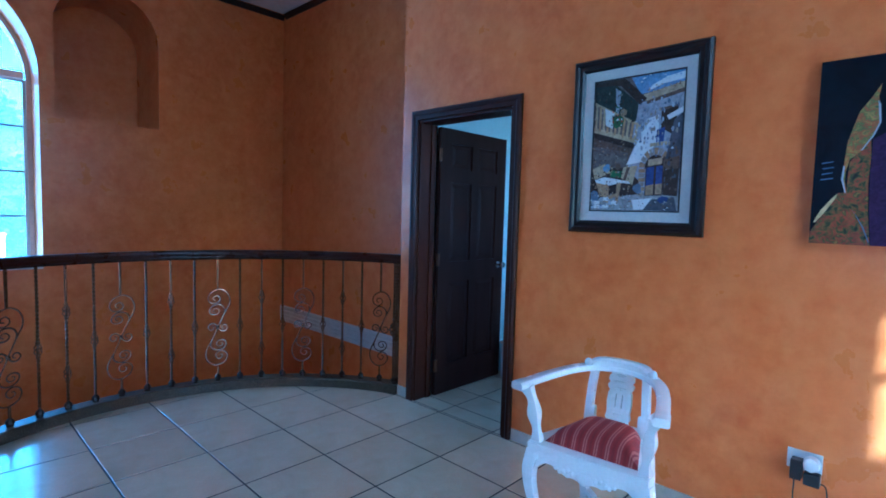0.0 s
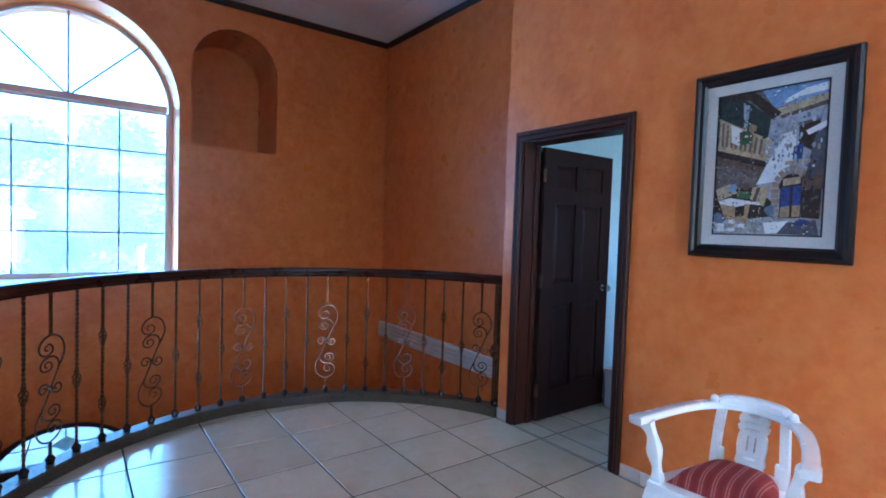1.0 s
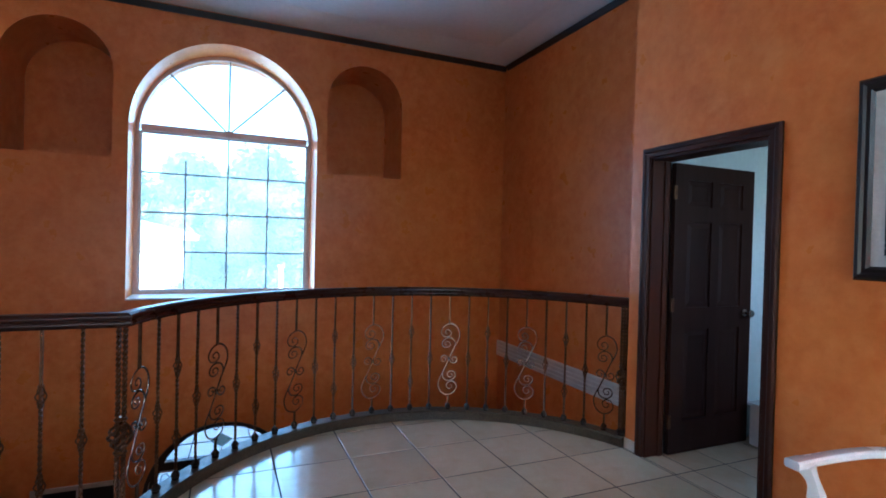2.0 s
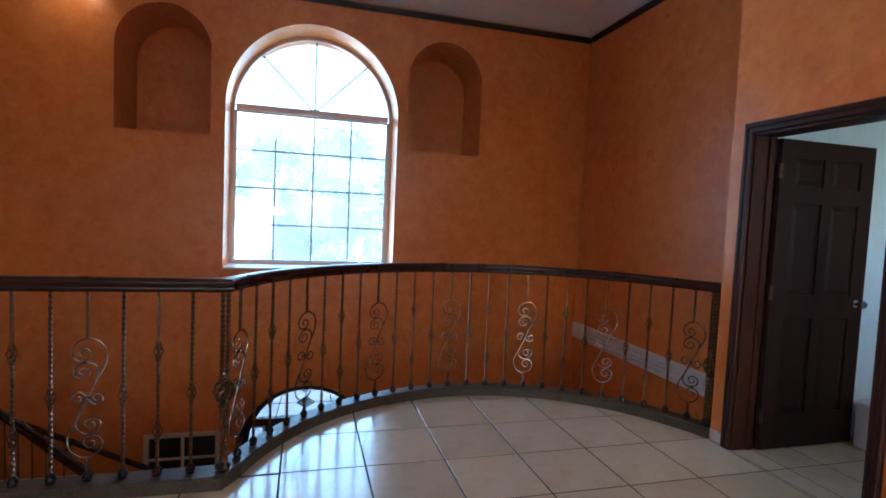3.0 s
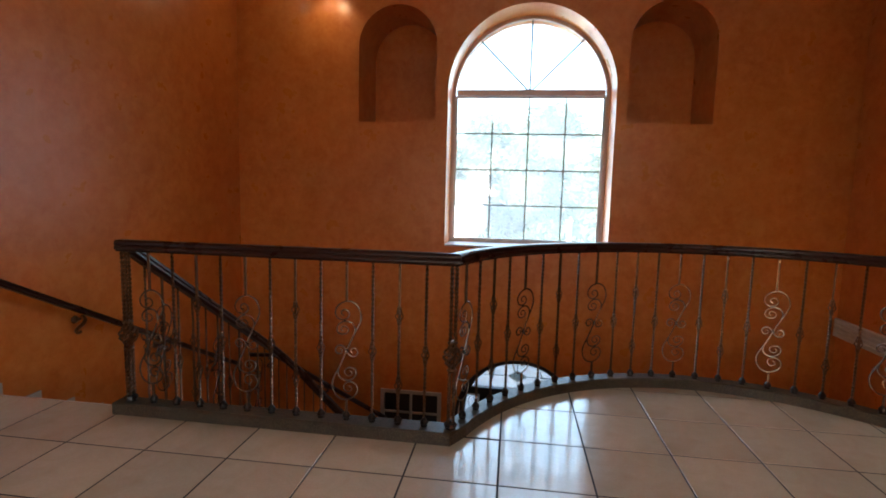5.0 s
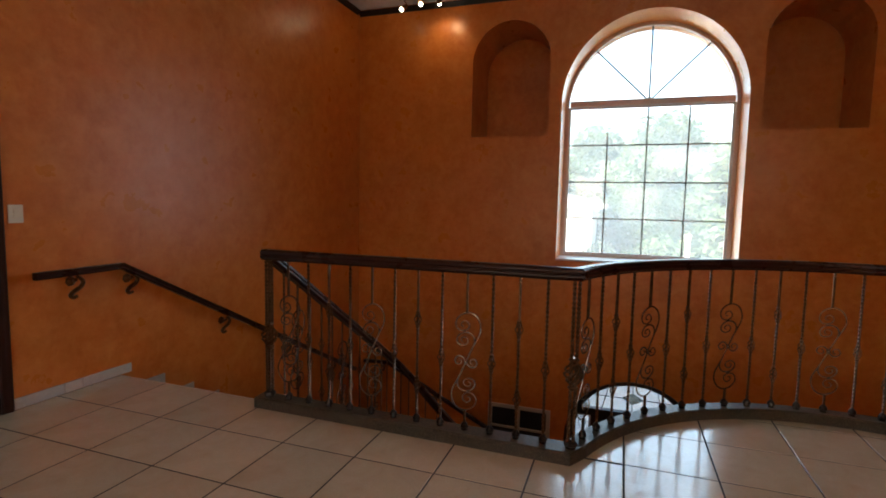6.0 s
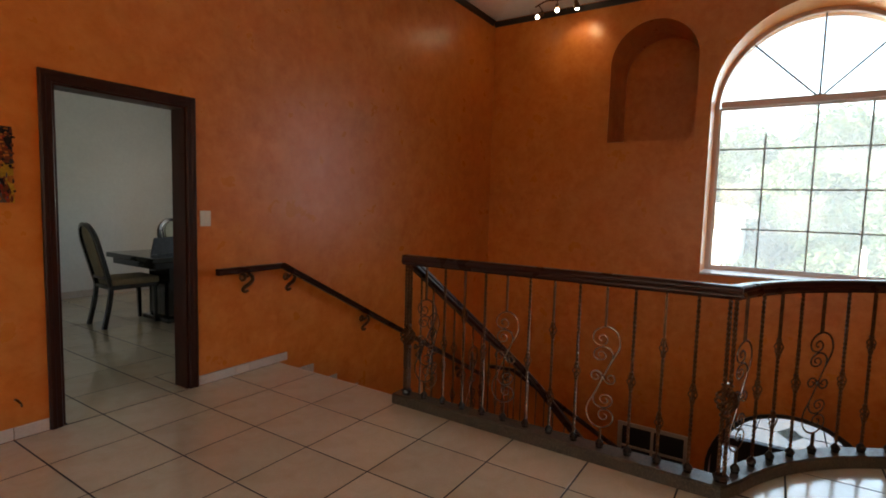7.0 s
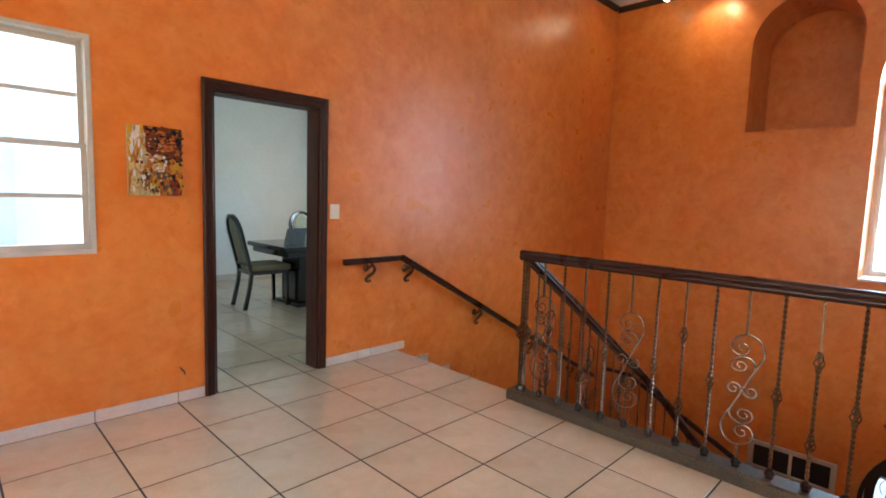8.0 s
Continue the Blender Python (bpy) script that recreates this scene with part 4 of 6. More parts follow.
for s in (-1, 1):
    bm = bmesh.new()
    pts = catmull([(s * 0.235, -0.165, 0.44), (s * 0.24, -0.17, 0.50), (s * 0.25, -0.175, 0.56), (s * 0.258, -0.185, 0.62), (s * 0.278, -0.195, 0.67)], 4)
    wv = [1.15, 1.1, 0.95, 0.8, 0.75, 0.85, 1.05, 1.2, 1.3, 1.25, 1.1, 0.95, 0.85, 0.85, 0.95, 1.1, 1.3]
    add_sweep(bm, pts, [(-0.019, -0.018), (0.019, -0.018), (0.022, 0), (0.019, 0.018), (-0.019, 0.018), (-0.022, 0)], Vector((0, 1, 0)), wv[:len(pts)])
    part("arm_post", bm, WHITEPAINT, chair, "", True)
    bm = bmesh.new()
    pts = catmull([(s * 0.135, 0.155, 0.44), (s * 0.134, 0.162, 0.52), (s * 0.128, 0.172, 0.62), (s * 0.122, 0.188, 0.695)], 4)
    add_sweep(bm, pts, [(-0.017, -0.016), (0.017, -0.016), (0.017, 0.016), (-0.017, 0.016)], Vector((0, 1, 0)))
    add_box(bm, s * 0.125 - 0.026, s * 0.125 + 0.026, 0.145, 0.175, 0.455, 0.535, 0.012)
    part("back_post", bm, WHITEPAINT, chair)
# pierced, carved splat
bm = bmesh.new()
side = [(0.072, 0.46), (0.056, 0.474), (0.049, 0.484), (0.058, 0.496), (0.053, 0.52), (0.058, 0.56), (0.055, 0.60), (0.049, 0.612), (0.058, 0.622), (0.061, 0.636), (0.051, 0.645), (0.059, 0.656), (0.058, 0.672), (0.049, 0.681), (0.055, 0.69), (0.052, 0.705)]
outl = side + [(-x, z) for x, z in side[::-1]]
add_prism(bm, outl, [rect(-0.019, -0.013, 0.54, 0.60), rect(0.011, 0.017, 0.54, 0.60)], "y", -0.011, 0.011)
for z, w in ((0.515, 0.03), (0.625, 0.04), (0.652, 0.045), (0.68, 0.03)):
    add_lathe(bm, [(w * 0.5, -0.004), (w * 0.8, 0), (w * 0.5, 0.004)], (0, -0.008, z), 12)
bmesh.ops.transform(bm, matrix=Matrix.Translation((0, 0.165, 0)), verts=bm.verts)
for v in bm.verts:
    v.co.y += (v.co.z - 0.45) * 0.24
part("splat", bm, WHITEPAINT, chair, "pierced carved back splat")
# seat frame with moulded edge
so = [(-0.262, -0.205), (0.262, -0.205), (0.268, -0.14), (0.165, 0.18), (-0.165, 0.18), (-0.268, -0.14)]
bm = prism(so, [], "z", 0.40, 0.445)
bmesh.ops.bevel(bm, geom=[e for e in bm.edges if abs(e.verts[0].co.z - e.verts[1].co.z) < 1e-4 and len(e.link_faces) == 2 and e.calc_face_angle(0) > 0.5], offset=0.01, segments=2, affect='EDGES')
part("seat_frame", bm, WHITEPAINT, chair)
part("shoe", box(-0.10, 0.10, 0.15, 0.185, 0.445, 0.475, 0.008), WHITEPAINT, chair)


def apron(a, b, centre=True):
    """A scalloped, carved apron between two points of the seat."""
    a, b = Vector((*a, 0)), Vector((*b, 0))
    d = b - a
    L = d.length
    low = []
    for k in range(33):
        f = k / 32
        z = 0.345 + 0.03 * abs(math.sin(3 * math.pi * f)) - 0.035 * math.exp(-((f - 0.5) / 0.10) ** 2)
        if f < 0.12 or f > 0.88:
            z -= 0.02 * (1 - min(f, 1 - f) / 0.12)
        low.append((f * L, z))
    bm = prism(low + [(L, 0.402), (0, 0.402)], [], "y", -0.011, 0.011)
    if centre:
        add_lathe(bm, [(0.034, -0.012), (0.034, -0.002), (0.028, 0.004), (0.014, 0.007)], (0, 0, 0), 16)
        nv = 16 * 4
        vs = list(bm.verts)[-nv:]
        bmesh.ops.transform(bm, matrix=Matrix.Translation((L / 2, -0.011, 0.362)) @ Matrix.Rotation(radians(90), 4, 'X') @ Matrix.Diagonal((1.1, 0.8, 1, 1)), verts=vs)
        for s in (-1, 1):
            for k in range(5):
                before = set(bm.verts)
                add_lathe(bm, [(0.013, -0.004), (0.012, 0.002), (0.006, 0.006)], (0, 0, 0), 8)
                vs = [v for v in bm.verts if v not in before]
                bmesh.ops.transform(bm, matrix=Matrix.Translation((L / 2 + s * (0.052 + 0.019 * k), -0.011, 0.368 + 0.008 * math.sin(k * 1.6))) @ Matrix.Rotation(radians(90), 4, 'X') @ Matrix.Diagonal((0.8, 1.1 - 0.12 * k, 1, 1)), verts=vs)
    bmesh.ops.transform(bm, matrix=Matrix.Translation(a) @ Matrix.Rotation(math.atan2(d.y, d.x), 4, 'Z'), verts=bm.verts)
    return bm


for a, b in (((-0.24, -0.185), (0.24, -0.185)), ((0.25, -0.13), (0.155, 0.16)), ((-0.155, 0.16), (-0.25, -0.13)), ((0.14, 0.165), (-0.14, 0.165))):
    part("apron", apron(a, b), WHITEPAINT, chair, "carved scalloped apron")
for x, y in ((-0.24, -0.175), (0.24, -0.175), (-0.14, 0.15), (0.14, 0.15)):
    o = Vector((x, y, 0)).normalized()
    bm = bmesh.new()
    pts = catmull([Vector((x, y, 0.405)), Vector((x, y, 0.33)) + o * 0.02, Vector((x, y, 0.24)) + o * 0.012, Vector((x, y, 0.12)) - o * 0.02, Vector((x, y, 0.04)) - o * 0.012, Vector((x, y, 0.0)) + o * 0.02], 4)
    sc = [1.25 - 0.75 * min(1, i / (len(pts) * 0.75)) for i in range(len(pts))]
    sc[-3:] = [0.7, 0.9, 0.95]
    add_sweep(bm, pts, [(-0.024, -0.024), (0.024, -0.024), (0.024, 0.024), (-0.024, 0.024)], Vector((0.02, 1, 0)), sc)
    part("leg", bm, WHITEPAINT, chair, "curved cabriole leg", True)
for s in (-1, 1):
    bm = bmesh.new()
    add_sweep(bm, catmull([(s * 0.225, -0.165, 0.13), (s * 0.1, -0.05, 0.15), (0, 0.0, 0.155), (-s * 0.06, 0.08, 0.15), (-s * 0.13, 0.165, 0.13)], 4), [(-0.014, -0.011), (0.014, -0.011), (0.014, 0.011), (-0.014, 0.011)])
    part("stretcher", bm, WHITEPAINT, chair)
part("stretcher_block", box(-0.035, 0.035, -0.04, 0.03, 0.13, 0.19, 0.01), WHITEPAINT, chair)


def stripe_material():
    m, nt, bs = nodes_of("red_striped_cloth")
    tc = nt.nodes.new("ShaderNodeTexCoord")
    wv = nt.nodes.new("ShaderNodeTexWave")
    wv.inputs["Scale"].default_value = 6.4
    wv.inputs["Distortion"].default_value = 0.25
    wv.inputs["Detail"].default_value = 2
    nt.links.new(tc.outputs["Object"], wv.inputs["Vector"])
    col = ramp(nt, wv.outputs["Fac"], [(0.0, (0.19, 0.012, 0.014)), (0.45, (0.27, 0.016, 0.016)), (0.68, (0.19, 0.02, 0.022)), (0.80, (0.40, 0.12, 0.09)), (0.95, (0.44, 0.16, 0.12)), (1.0, (0.2, 0.02, 0.025))])
    fine = noise_of(nt, 160, 3)
    nt.links.new(mixed(nt, vary(nt, fine, 0, 0.3), col, (0.08, 0.01, 0.012)), bs.inputs["Base Color"])
    bs.inputs["Roughness"].default_value = 0.75
    bump_to(nt, bs, fine, 0.4)
    return m


STRIPES = stripe_material()
bm = bmesh.new()
ci = [(-0.205, -0.155), (0.205, -0.155), (0.12, 0.15), (-0.12, 0.15)]
N = 14
grid = []
for j in range(N + 1):
    row = []
    for i in range(N + 1):
        u, v = i / N, j / N
        a = Vector(ci[0]).lerp(Vector(ci[1]), u)
        b = Vector(ci[3]).lerp(Vector(ci[2]), u)
        p = a.lerp(b, v)
        e = max(0.0, (1 - (2 * u - 1) ** 4) * (1 - (2 * v - 1) ** 4))
        row.append(bm.verts.new((p.x, p.y, 0.446 + 0.075 * e ** 0.55)))
    grid.append(row)
for j in range(N):
    for i in range(N):
        bm.faces.new((grid[j][i], grid[j][i + 1], grid[j + 1][i + 1], grid[j + 1][i]))
border = grid[0] + [r[-1] for r in grid[1:]] + grid[-1][-2::-1] + [r[0] for r in grid[-2:0:-1]]
bm.faces.new(border[::-1])
part("cushion", bm, STRIPES, chair, "plump dark red cushion with pale stripes", True)


# ---- pictures ----
def paint(name, c, spread=0.5, scale=44):
    return simple(name, c, tuple(v * (1 - spread) for v in c), scale, (0.55, 0.7), bump=0.25, distortion=1.0, spec=0.2)


TAN, OCHRE, DARKBROWN, OLIVE = paint("paint_tan", (0.42, 0.30, 0.17)), paint("paint_ochre", (0.58, 0.47, 0.29)), paint("paint_dark_brown", (0.06, 0.04, 0.03)), paint("paint_olive", (0.09, 0.08, 0.05))
SKYBLUE, WHITEISH, PALEBLUE, GREYBLUE = paint("paint_sky_blue", (0.30, 0.41, 0.70)), paint("paint_white", (0.80, 0.81, 0.83), 0.2), paint("paint_pale_blue", (0.50, 0.54, 0.66), 0.25), paint("paint_grey_blue", (0.20, 0.24, 0.36))
DEEPBLUE, GREEN, STONE, MUD = paint("paint_deep_blue", (0.07, 0.09, 0.30)), paint("paint_green", (0.09, 0.17, 0.07)), paint("paint_stone", (0.40, 0.36, 0.31)), paint("paint_mud", (0.16, 0.11, 0.08))
NAVY, PURPLE, RED, YELLOW = paint("paint_navy", (0.005, 0.006, 0.013), 0.6, 9), paint("paint_purple", (0.045, 0.02, 0.075)), paint("paint_red", (0.45, 0.05, 0.02)), paint("paint_yellow", (0.72, 0.40, 0.03))
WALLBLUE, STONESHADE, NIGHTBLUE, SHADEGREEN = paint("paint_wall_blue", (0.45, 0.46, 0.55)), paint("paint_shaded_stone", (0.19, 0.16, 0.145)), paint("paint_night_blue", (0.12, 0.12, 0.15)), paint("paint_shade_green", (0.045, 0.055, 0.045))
RUST = paint("paint_rust", (0.22, 0.05, 0.015), 0.5)
TANLIGHT, PALEGROUND = paint("paint_light_tan", (0.50, 0.34, 0.18)), paint("paint_pale_ground", (0.42, 0.42, 0.44))
CREAM, BLACKP, ORANGEP = paint("paint_cream", (0.78, 0.62, 0.30)), paint("paint_black", (0.015, 0.012, 0.012)), paint("paint_orange", (0.62, 0.20, 0.03))


def robe_material(name, tones):
    """Dabbed paint in several colours that run into one another."""
    m, nt, bs = nodes_of(name)
    n = noise_of(nt, 34, 4, 0.6, 0.6)
    col = ramp(nt, n, [(0.30 + 0.4 * k / (len(tones) - 1), c) for k, c in enumerate(tones)])
    col = mixed(nt, vary(nt, noise_of(nt, 60, 3), 0, 0.5), col, tones[0])
    nt.links.new(col, bs.inputs["Base Color"])
    bs.inputs["Roughness"].default_value = 0.55
    return m


ROBE = robe_material("paint_dark_mottled_robe", [(0.008, 0.010, 0.006), (0.05, 0.07, 0.015), (0.20, 0.11, 0.015), (0.32, 0.05, 0.016), (0.07, 0.09, 0.016), (0.36, 0.22, 0.03)])
LAPPET = robe_material("paint_bright_mottled_robe", [(0.07, 0.10, 0.03), (0.38, 0.25, 0.04), (0.36, 0.08, 0.02), (0.16, 0.20, 0.04), (0.46, 0.30, 0.05), (0.24, 0.08, 0.07)])


def artwork(name, shapes, w, h, parent, to_world):
    """Flat painted areas laid over one another; coordinates run from 0 to 1."""
    me = bpy.data.meshes.new(name)
    mats = []
    bm = bmesh.new()
    for i, (mt, pts) in enumerate(shapes):
        if mt not in mats:
            mats.append(mt)
        vs = [bm.verts.new(to_world(u * w, v * h, 0.0004 * i)) for u, v in pts]
        f = bm.faces.new(vs)
        f.material_index = mats.index(mt)
    bm.to_mesh(me)
    bm.free()
    for mt in mats:
        me.materials.append(mt)
    ob = new(name, me)
    ob.parent = parent
    return ob


def blob(u, v, ru, rv, n=9, seed=0):
    r = random.Random(seed)
    return [(u + ru * r.uniform(0.7, 1.1) * math.cos(2 * math.pi * k / n), v + rv * r.uniform(0.7, 1.1) * math.sin(2 * math.pi * k / n)) for k in range(n)]


def arc_poly(u, v, r1, r2, a0, a1, n=6, squash=1.3):
    a = [radians(a0 + (a1 - a0) * k / n) for k in range(n + 1)]
    return [(u + r2 * math.cos(t), v + squash * r2 * math.sin(t)) for t in a] + [(u + r1 * math.cos(t), v + squash * r1 * math.sin(t)) for t in a[::-1]]


walls_and_sky = [
    (SKYBLUE, [(0.421, 0.997), (1, 0.999), (1, 0.906), (0.541, 0.864)]),
    (WHITEISH, [(0.66, 0.922), (0.816, 0.967), (1, 0.986), (1, 0.935), (0.78, 0.92), (0.612, 0.88)]),
    (WALLBLUE, [(0.505, 0.796), (1, 0.869), (1, 0), (0.373, 0)]),
    (WHITEISH, [(0.624, 0.679), (0.744, 0.701), (0.756, 0.532), (0.684, 0.443), (0.589, 0.365), (0.409, 0.348), (0.493, 0.469), (0.577, 0.591)]),
    (OCHRE, [(0.56, 0.859), (1, 0.918), (1, 0.873), (0.6, 0.807)]),
    (MUD, [(0.6, 0.81), (1, 0.873), (1, 0.843), (0.612, 0.787)]),
    (MUD, [(0.756, 0.746), (0.952, 0.763), (0.952, 0.745), (0.756, 0.727)]),
    (DARKBROWN, [(0.77, 0.726), (0.947, 0.748), (0.9, 0.551), (0.77, 0.605)]),
    (DEEPBLUE, [(0.732, 0.593), (0.816, 0.608), (0.809, 0.506), (0.727, 0.506)]),
    (WHITEISH, [(0.828, 0.688), (1, 0.743), (1, 0.704), (0.852, 0.657)]),
    (OCHRE, [(0.665, 0.497), (0.847, 0.505), (0.847, 0.48), (0.665, 0.472)]),
]
balcony = [
    (SHADEGREEN, [(0, 0.99), (0.254, 0.957), (0.517, 0.803), (0.493, 0.645), (0, 0.823)]),
    (DARKBROWN, [(0, 1), (0.349, 1), (0.608, 0.829), (0.529, 0.789), (0.313, 0.944), (0.218, 0.958), (0, 0.966)]),
    (WALLBLUE, [(0.244, 0.937), (0.311, 0.905), (0.292, 0.723), (0.266, 0.725)]),
    (MUD, [(0, 0.615), (0.505, 0.503), (0.421, 0.373), (0, 0.407)]),
    (DARKBROWN, [(0, 0.612), (0.505, 0.5), (0.481, 0.466), (0, 0.571)]),
    (STONESHADE, [(0, 0.508), (0.426, 0.437), (0.397, 0.312), (0, 0.329)]),
    (OCHRE, [(0, 0.848), (0.557, 0.64), (0.557, 0.621), (0, 0.826)]),
    (OCHRE, [(0, 0.653), (0.533, 0.533), (0.517, 0.503), (0, 0.615)]),
]
lower_yard = [
    (DARKBROWN, [(0, 0.329), (0.397, 0.329), (0.565, 0.227), (0.565, 0.1), (0, 0.09)]),
    (PALEGROUND, [(0, 0.082), (0.589, 0.128), (1, 0.113), (1, 0), (0, 0)]),
    (WHITEISH, [(0.493, 0.082), (0.72, 0.098), (0.696, 0.017), (0.522, 0.008)]),
    (OCHRE, [(0.005, 0.325), (0.153, 0.362), (0.234, 0.294), (0.038, 0.239)]),
    (OCHRE, [(0.378, 0.329), (0.541, 0.339), (0.493, 0.194), (0.361, 0.249)]),
    (MUD, [(0.421, 0.328), (0.459, 0.329), (0.411, 0.225), (0.383, 0.238)]),
    (GREEN, [(0.234, 0.31), (0.373, 0.3), (0.361, 0.252), (0.23, 0.259)]),
    (TANLIGHT, [(0.057, 0.221), (0.218, 0.194), (0.218, 0.061), (0.189, 0.061), (0.177, 0.096), (0.098, 0.136)]),
    (TANLIGHT, [(0.313, 0.208), (0.364, 0.213), (0.33, 0.051), (0.301, 0.051)]),
    (TANLIGHT, [(0.218, 0.121), (0.349, 0.138), (0.344, 0.109), (0.218, 0.088)]),
    (WHITEISH, [(0.043, 0.238), (0.158, 0.26), (0.445, 0.224), (0.474, 0.204), (0.373, 0.213), (0.218, 0.194), (0.062, 0.218)]),
    (NIGHTBLUE, [(0.624, 0.008), (0.708, 0.086), (0.952, 0.105), (0.983, 0)]),
]
shadow_side = [
    (NIGHTBLUE, [(0.911, 0.657), (1, 0.701), (0.995, 0.306), (0.818, 0.313), (0.856, 0.434)]),
    (MUD, [(0.818, 0.371), (0.986, 0.397), (0.986, 0.307), (0.9, 0.291), (0.823, 0.312)]),
    (DARKBROWN, [(0.818, 0.297), (0.986, 0.307), (0.981, 0.11), (0.828, 0.118)]),
    (OCHRE, [(0.66, 0.378), (0.809, 0.39), (0.809, 0.344), (0.66, 0.331)]),
    (DEEPBLUE, [(0.644, 0.319), (0.727, 0.328), (0.727, 0.198), (0.644, 0.187)]),
    (DEEPBLUE, [(0.749, 0.328), (0.818, 0.331), (0.818, 0.202), (0.749, 0.197)]),
    (TAN, [(0.644, 0.187), (0.727, 0.198), (0.727, 0.121), (0.644, 0.118)]),
    (TAN, [(0.749, 0.197), (0.818, 0.202), (0.818, 0.125), (0.749, 0.123)]),
]


def between(p, q, f):
    return (p[0] + (q[0] - p[0]) * f, p[1] + (q[1] - p[1]) * f)


rails = []
for k in range(11):
    f = k / 11
    a, b = between((0.014, 0.834), (0.553, 0.631), f), between((0.014, 0.633), (0.524, 0.518), f)
    rails.append((TANLIGHT if k % 2 else OCHRE, [a, (a[0] + 0.026, a[1] - 0.01), (b[0] + 0.026, b[1] - 0.004), b]))
cloth = [(WHITEISH, [(0.13, 0.79), (0.245, 0.75), (0.228, 0.63), (0.145, 0.66)]), (GREEN, blob(0.297, 0.68, 0.075, 0.055, 13, 3)), (TAN, blob(0.35, 0.745, 0.05, 0.03, 11, 4))]
arch = [(DARKBROWN, arc_poly(0.735, 0.315, 0, 0.115, 0, 180, 8, 0.85)), (DARKBROWN, rect(0.635, 0.825, 0.115, 0.32))]
arch += [(STONE if k % 2 else TAN, arc_poly(0.735, 0.315, 0.115, 0.175, 20 * k, 20 * k + 16, 2, 0.85)) for k in range(9)]
arch += [(TAN if k % 2 else STONE, rect(0.56, 0.62 + 0.01 * (k % 2), 0.115 + 0.034 * k, 0.143 + 0.034 * k)) for k in range(6)]
bundles = [(SKYBLUE, blob(0.185, 0.325, 0.045, 0.036, 9, 5)), (MUD, blob(0.32, 0.335, 0.04, 0.03, 9, 6)), (GREYBLUE, blob(0.555, 0.165, 0.055, 0.042, 10, 32)), (GREYBLUE, blob(0.05, 0.11, 0.06, 0.055, 9, 30)), (DEEPBLUE, blob(0.84, 0.085, 0.07, 0.03, 9, 31))]
bundles += [(WHITEISH if k % 3 else PALEBLUE, blob(0.03 + 0.035 * (k % 9), 0.03 + 0.03 * (k // 6), 0.024, 0.018, 8, 10 + k)) for k in range(15)]
courtyard = [(STONESHADE, rect(0, 1, 0, 1))] + walls_and_sky + balcony + rails + cloth + lower_yard + arch + shadow_side + bundles


def dabs(mats, u0, u1, v0, v1, n, size, seed, tall=0.7):
    """Many small brush dabs over a region."""
    r = random.Random(seed)
    return [(mats[k % len(mats)], blob(r.uniform(u0, u1), r.uniform(v0, v1), size * r.uniform(0.5, 1.2), size * tall * r.uniform(0.4, 1.1), 6, seed * 100 + k)) for k in range(n)]


courtyard += (
    dabs([MUD, DARKBROWN, STONESHADE], 0.02, 0.40, 0.36, 0.52, 40, 0.016, 1, 0.4) + dabs([WALLBLUE, PALEBLUE, WALLBLUE], 0.57, 0.76, 0.62, 0.80, 26, 0.012, 2)
    + dabs([SHADEGREEN, OLIVE, DARKBROWN], 0.02, 0.48, 0.80, 0.93, 26, 0.014, 3, 0.5) + dabs([OCHRE, TAN, MUD], 0.62, 0.99, 0.868, 0.915, 40, 0.010, 4, 0.6)
    + dabs([WHITEISH, STONE, GREYBLUE, TAN, DARKBROWN], 0.02, 0.60, 0.02, 0.13, 50, 0.010, 5) + dabs([DARKBROWN, OCHRE, MUD, TANLIGHT], 0.03, 0.48, 0.14, 0.31, 34, 0.011, 6)
    + dabs([NIGHTBLUE, DARKBROWN, MUD], 0.84, 0.98, 0.14, 0.5, 30, 0.014, 7, 1.6) + dabs([WHITEISH, SKYBLUE], 0.55, 0.99, 0.93, 0.99, 14, 0.018, 8, 0.3)
    + dabs([GREEN, OLIVE, SHADEGREEN], 0.24, 0.36, 0.64, 0.73, 16, 0.013, 10) + dabs([WHITEISH, PALEBLUE], 0.50, 0.68, 0.42, 0.66, 26, 0.010, 11, 1.2)
    + dabs([WALLBLUE, GREYBLUE], 0.56, 0.82, 0.52, 0.84, 20, 0.014, 12, 0.8)
    + dabs([WALLBLUE, PALEBLUE, GREYBLUE, STONE], 0.58, 0.98, 0.40, 0.84, 60, 0.016, 13, 1.3) + dabs([STONESHADE, MUD, STONE, TAN], 0.02, 0.42, 0.33, 0.55, 50, 0.014, 14, 0.5)
    + dabs([SHADEGREEN, DARKBROWN, STONE, OLIVE], 0.02, 0.5, 0.66, 0.95, 36, 0.012, 15, 1.2) + dabs([STONE, PALEGROUND, WHITEISH, MUD], 0.02, 0.98, 0.01, 0.12, 70, 0.012, 16, 0.5)
    + dabs([GREEN, OLIVE, RED, WHITEISH], 0.26, 0.38, 0.64, 0.78, 26, 0.010, 17, 1.0) + dabs([TANLIGHT, DARKBROWN, OCHRE, STONE], 0.03, 0.52, 0.10, 0.34, 60, 0.010, 18, 0.9))


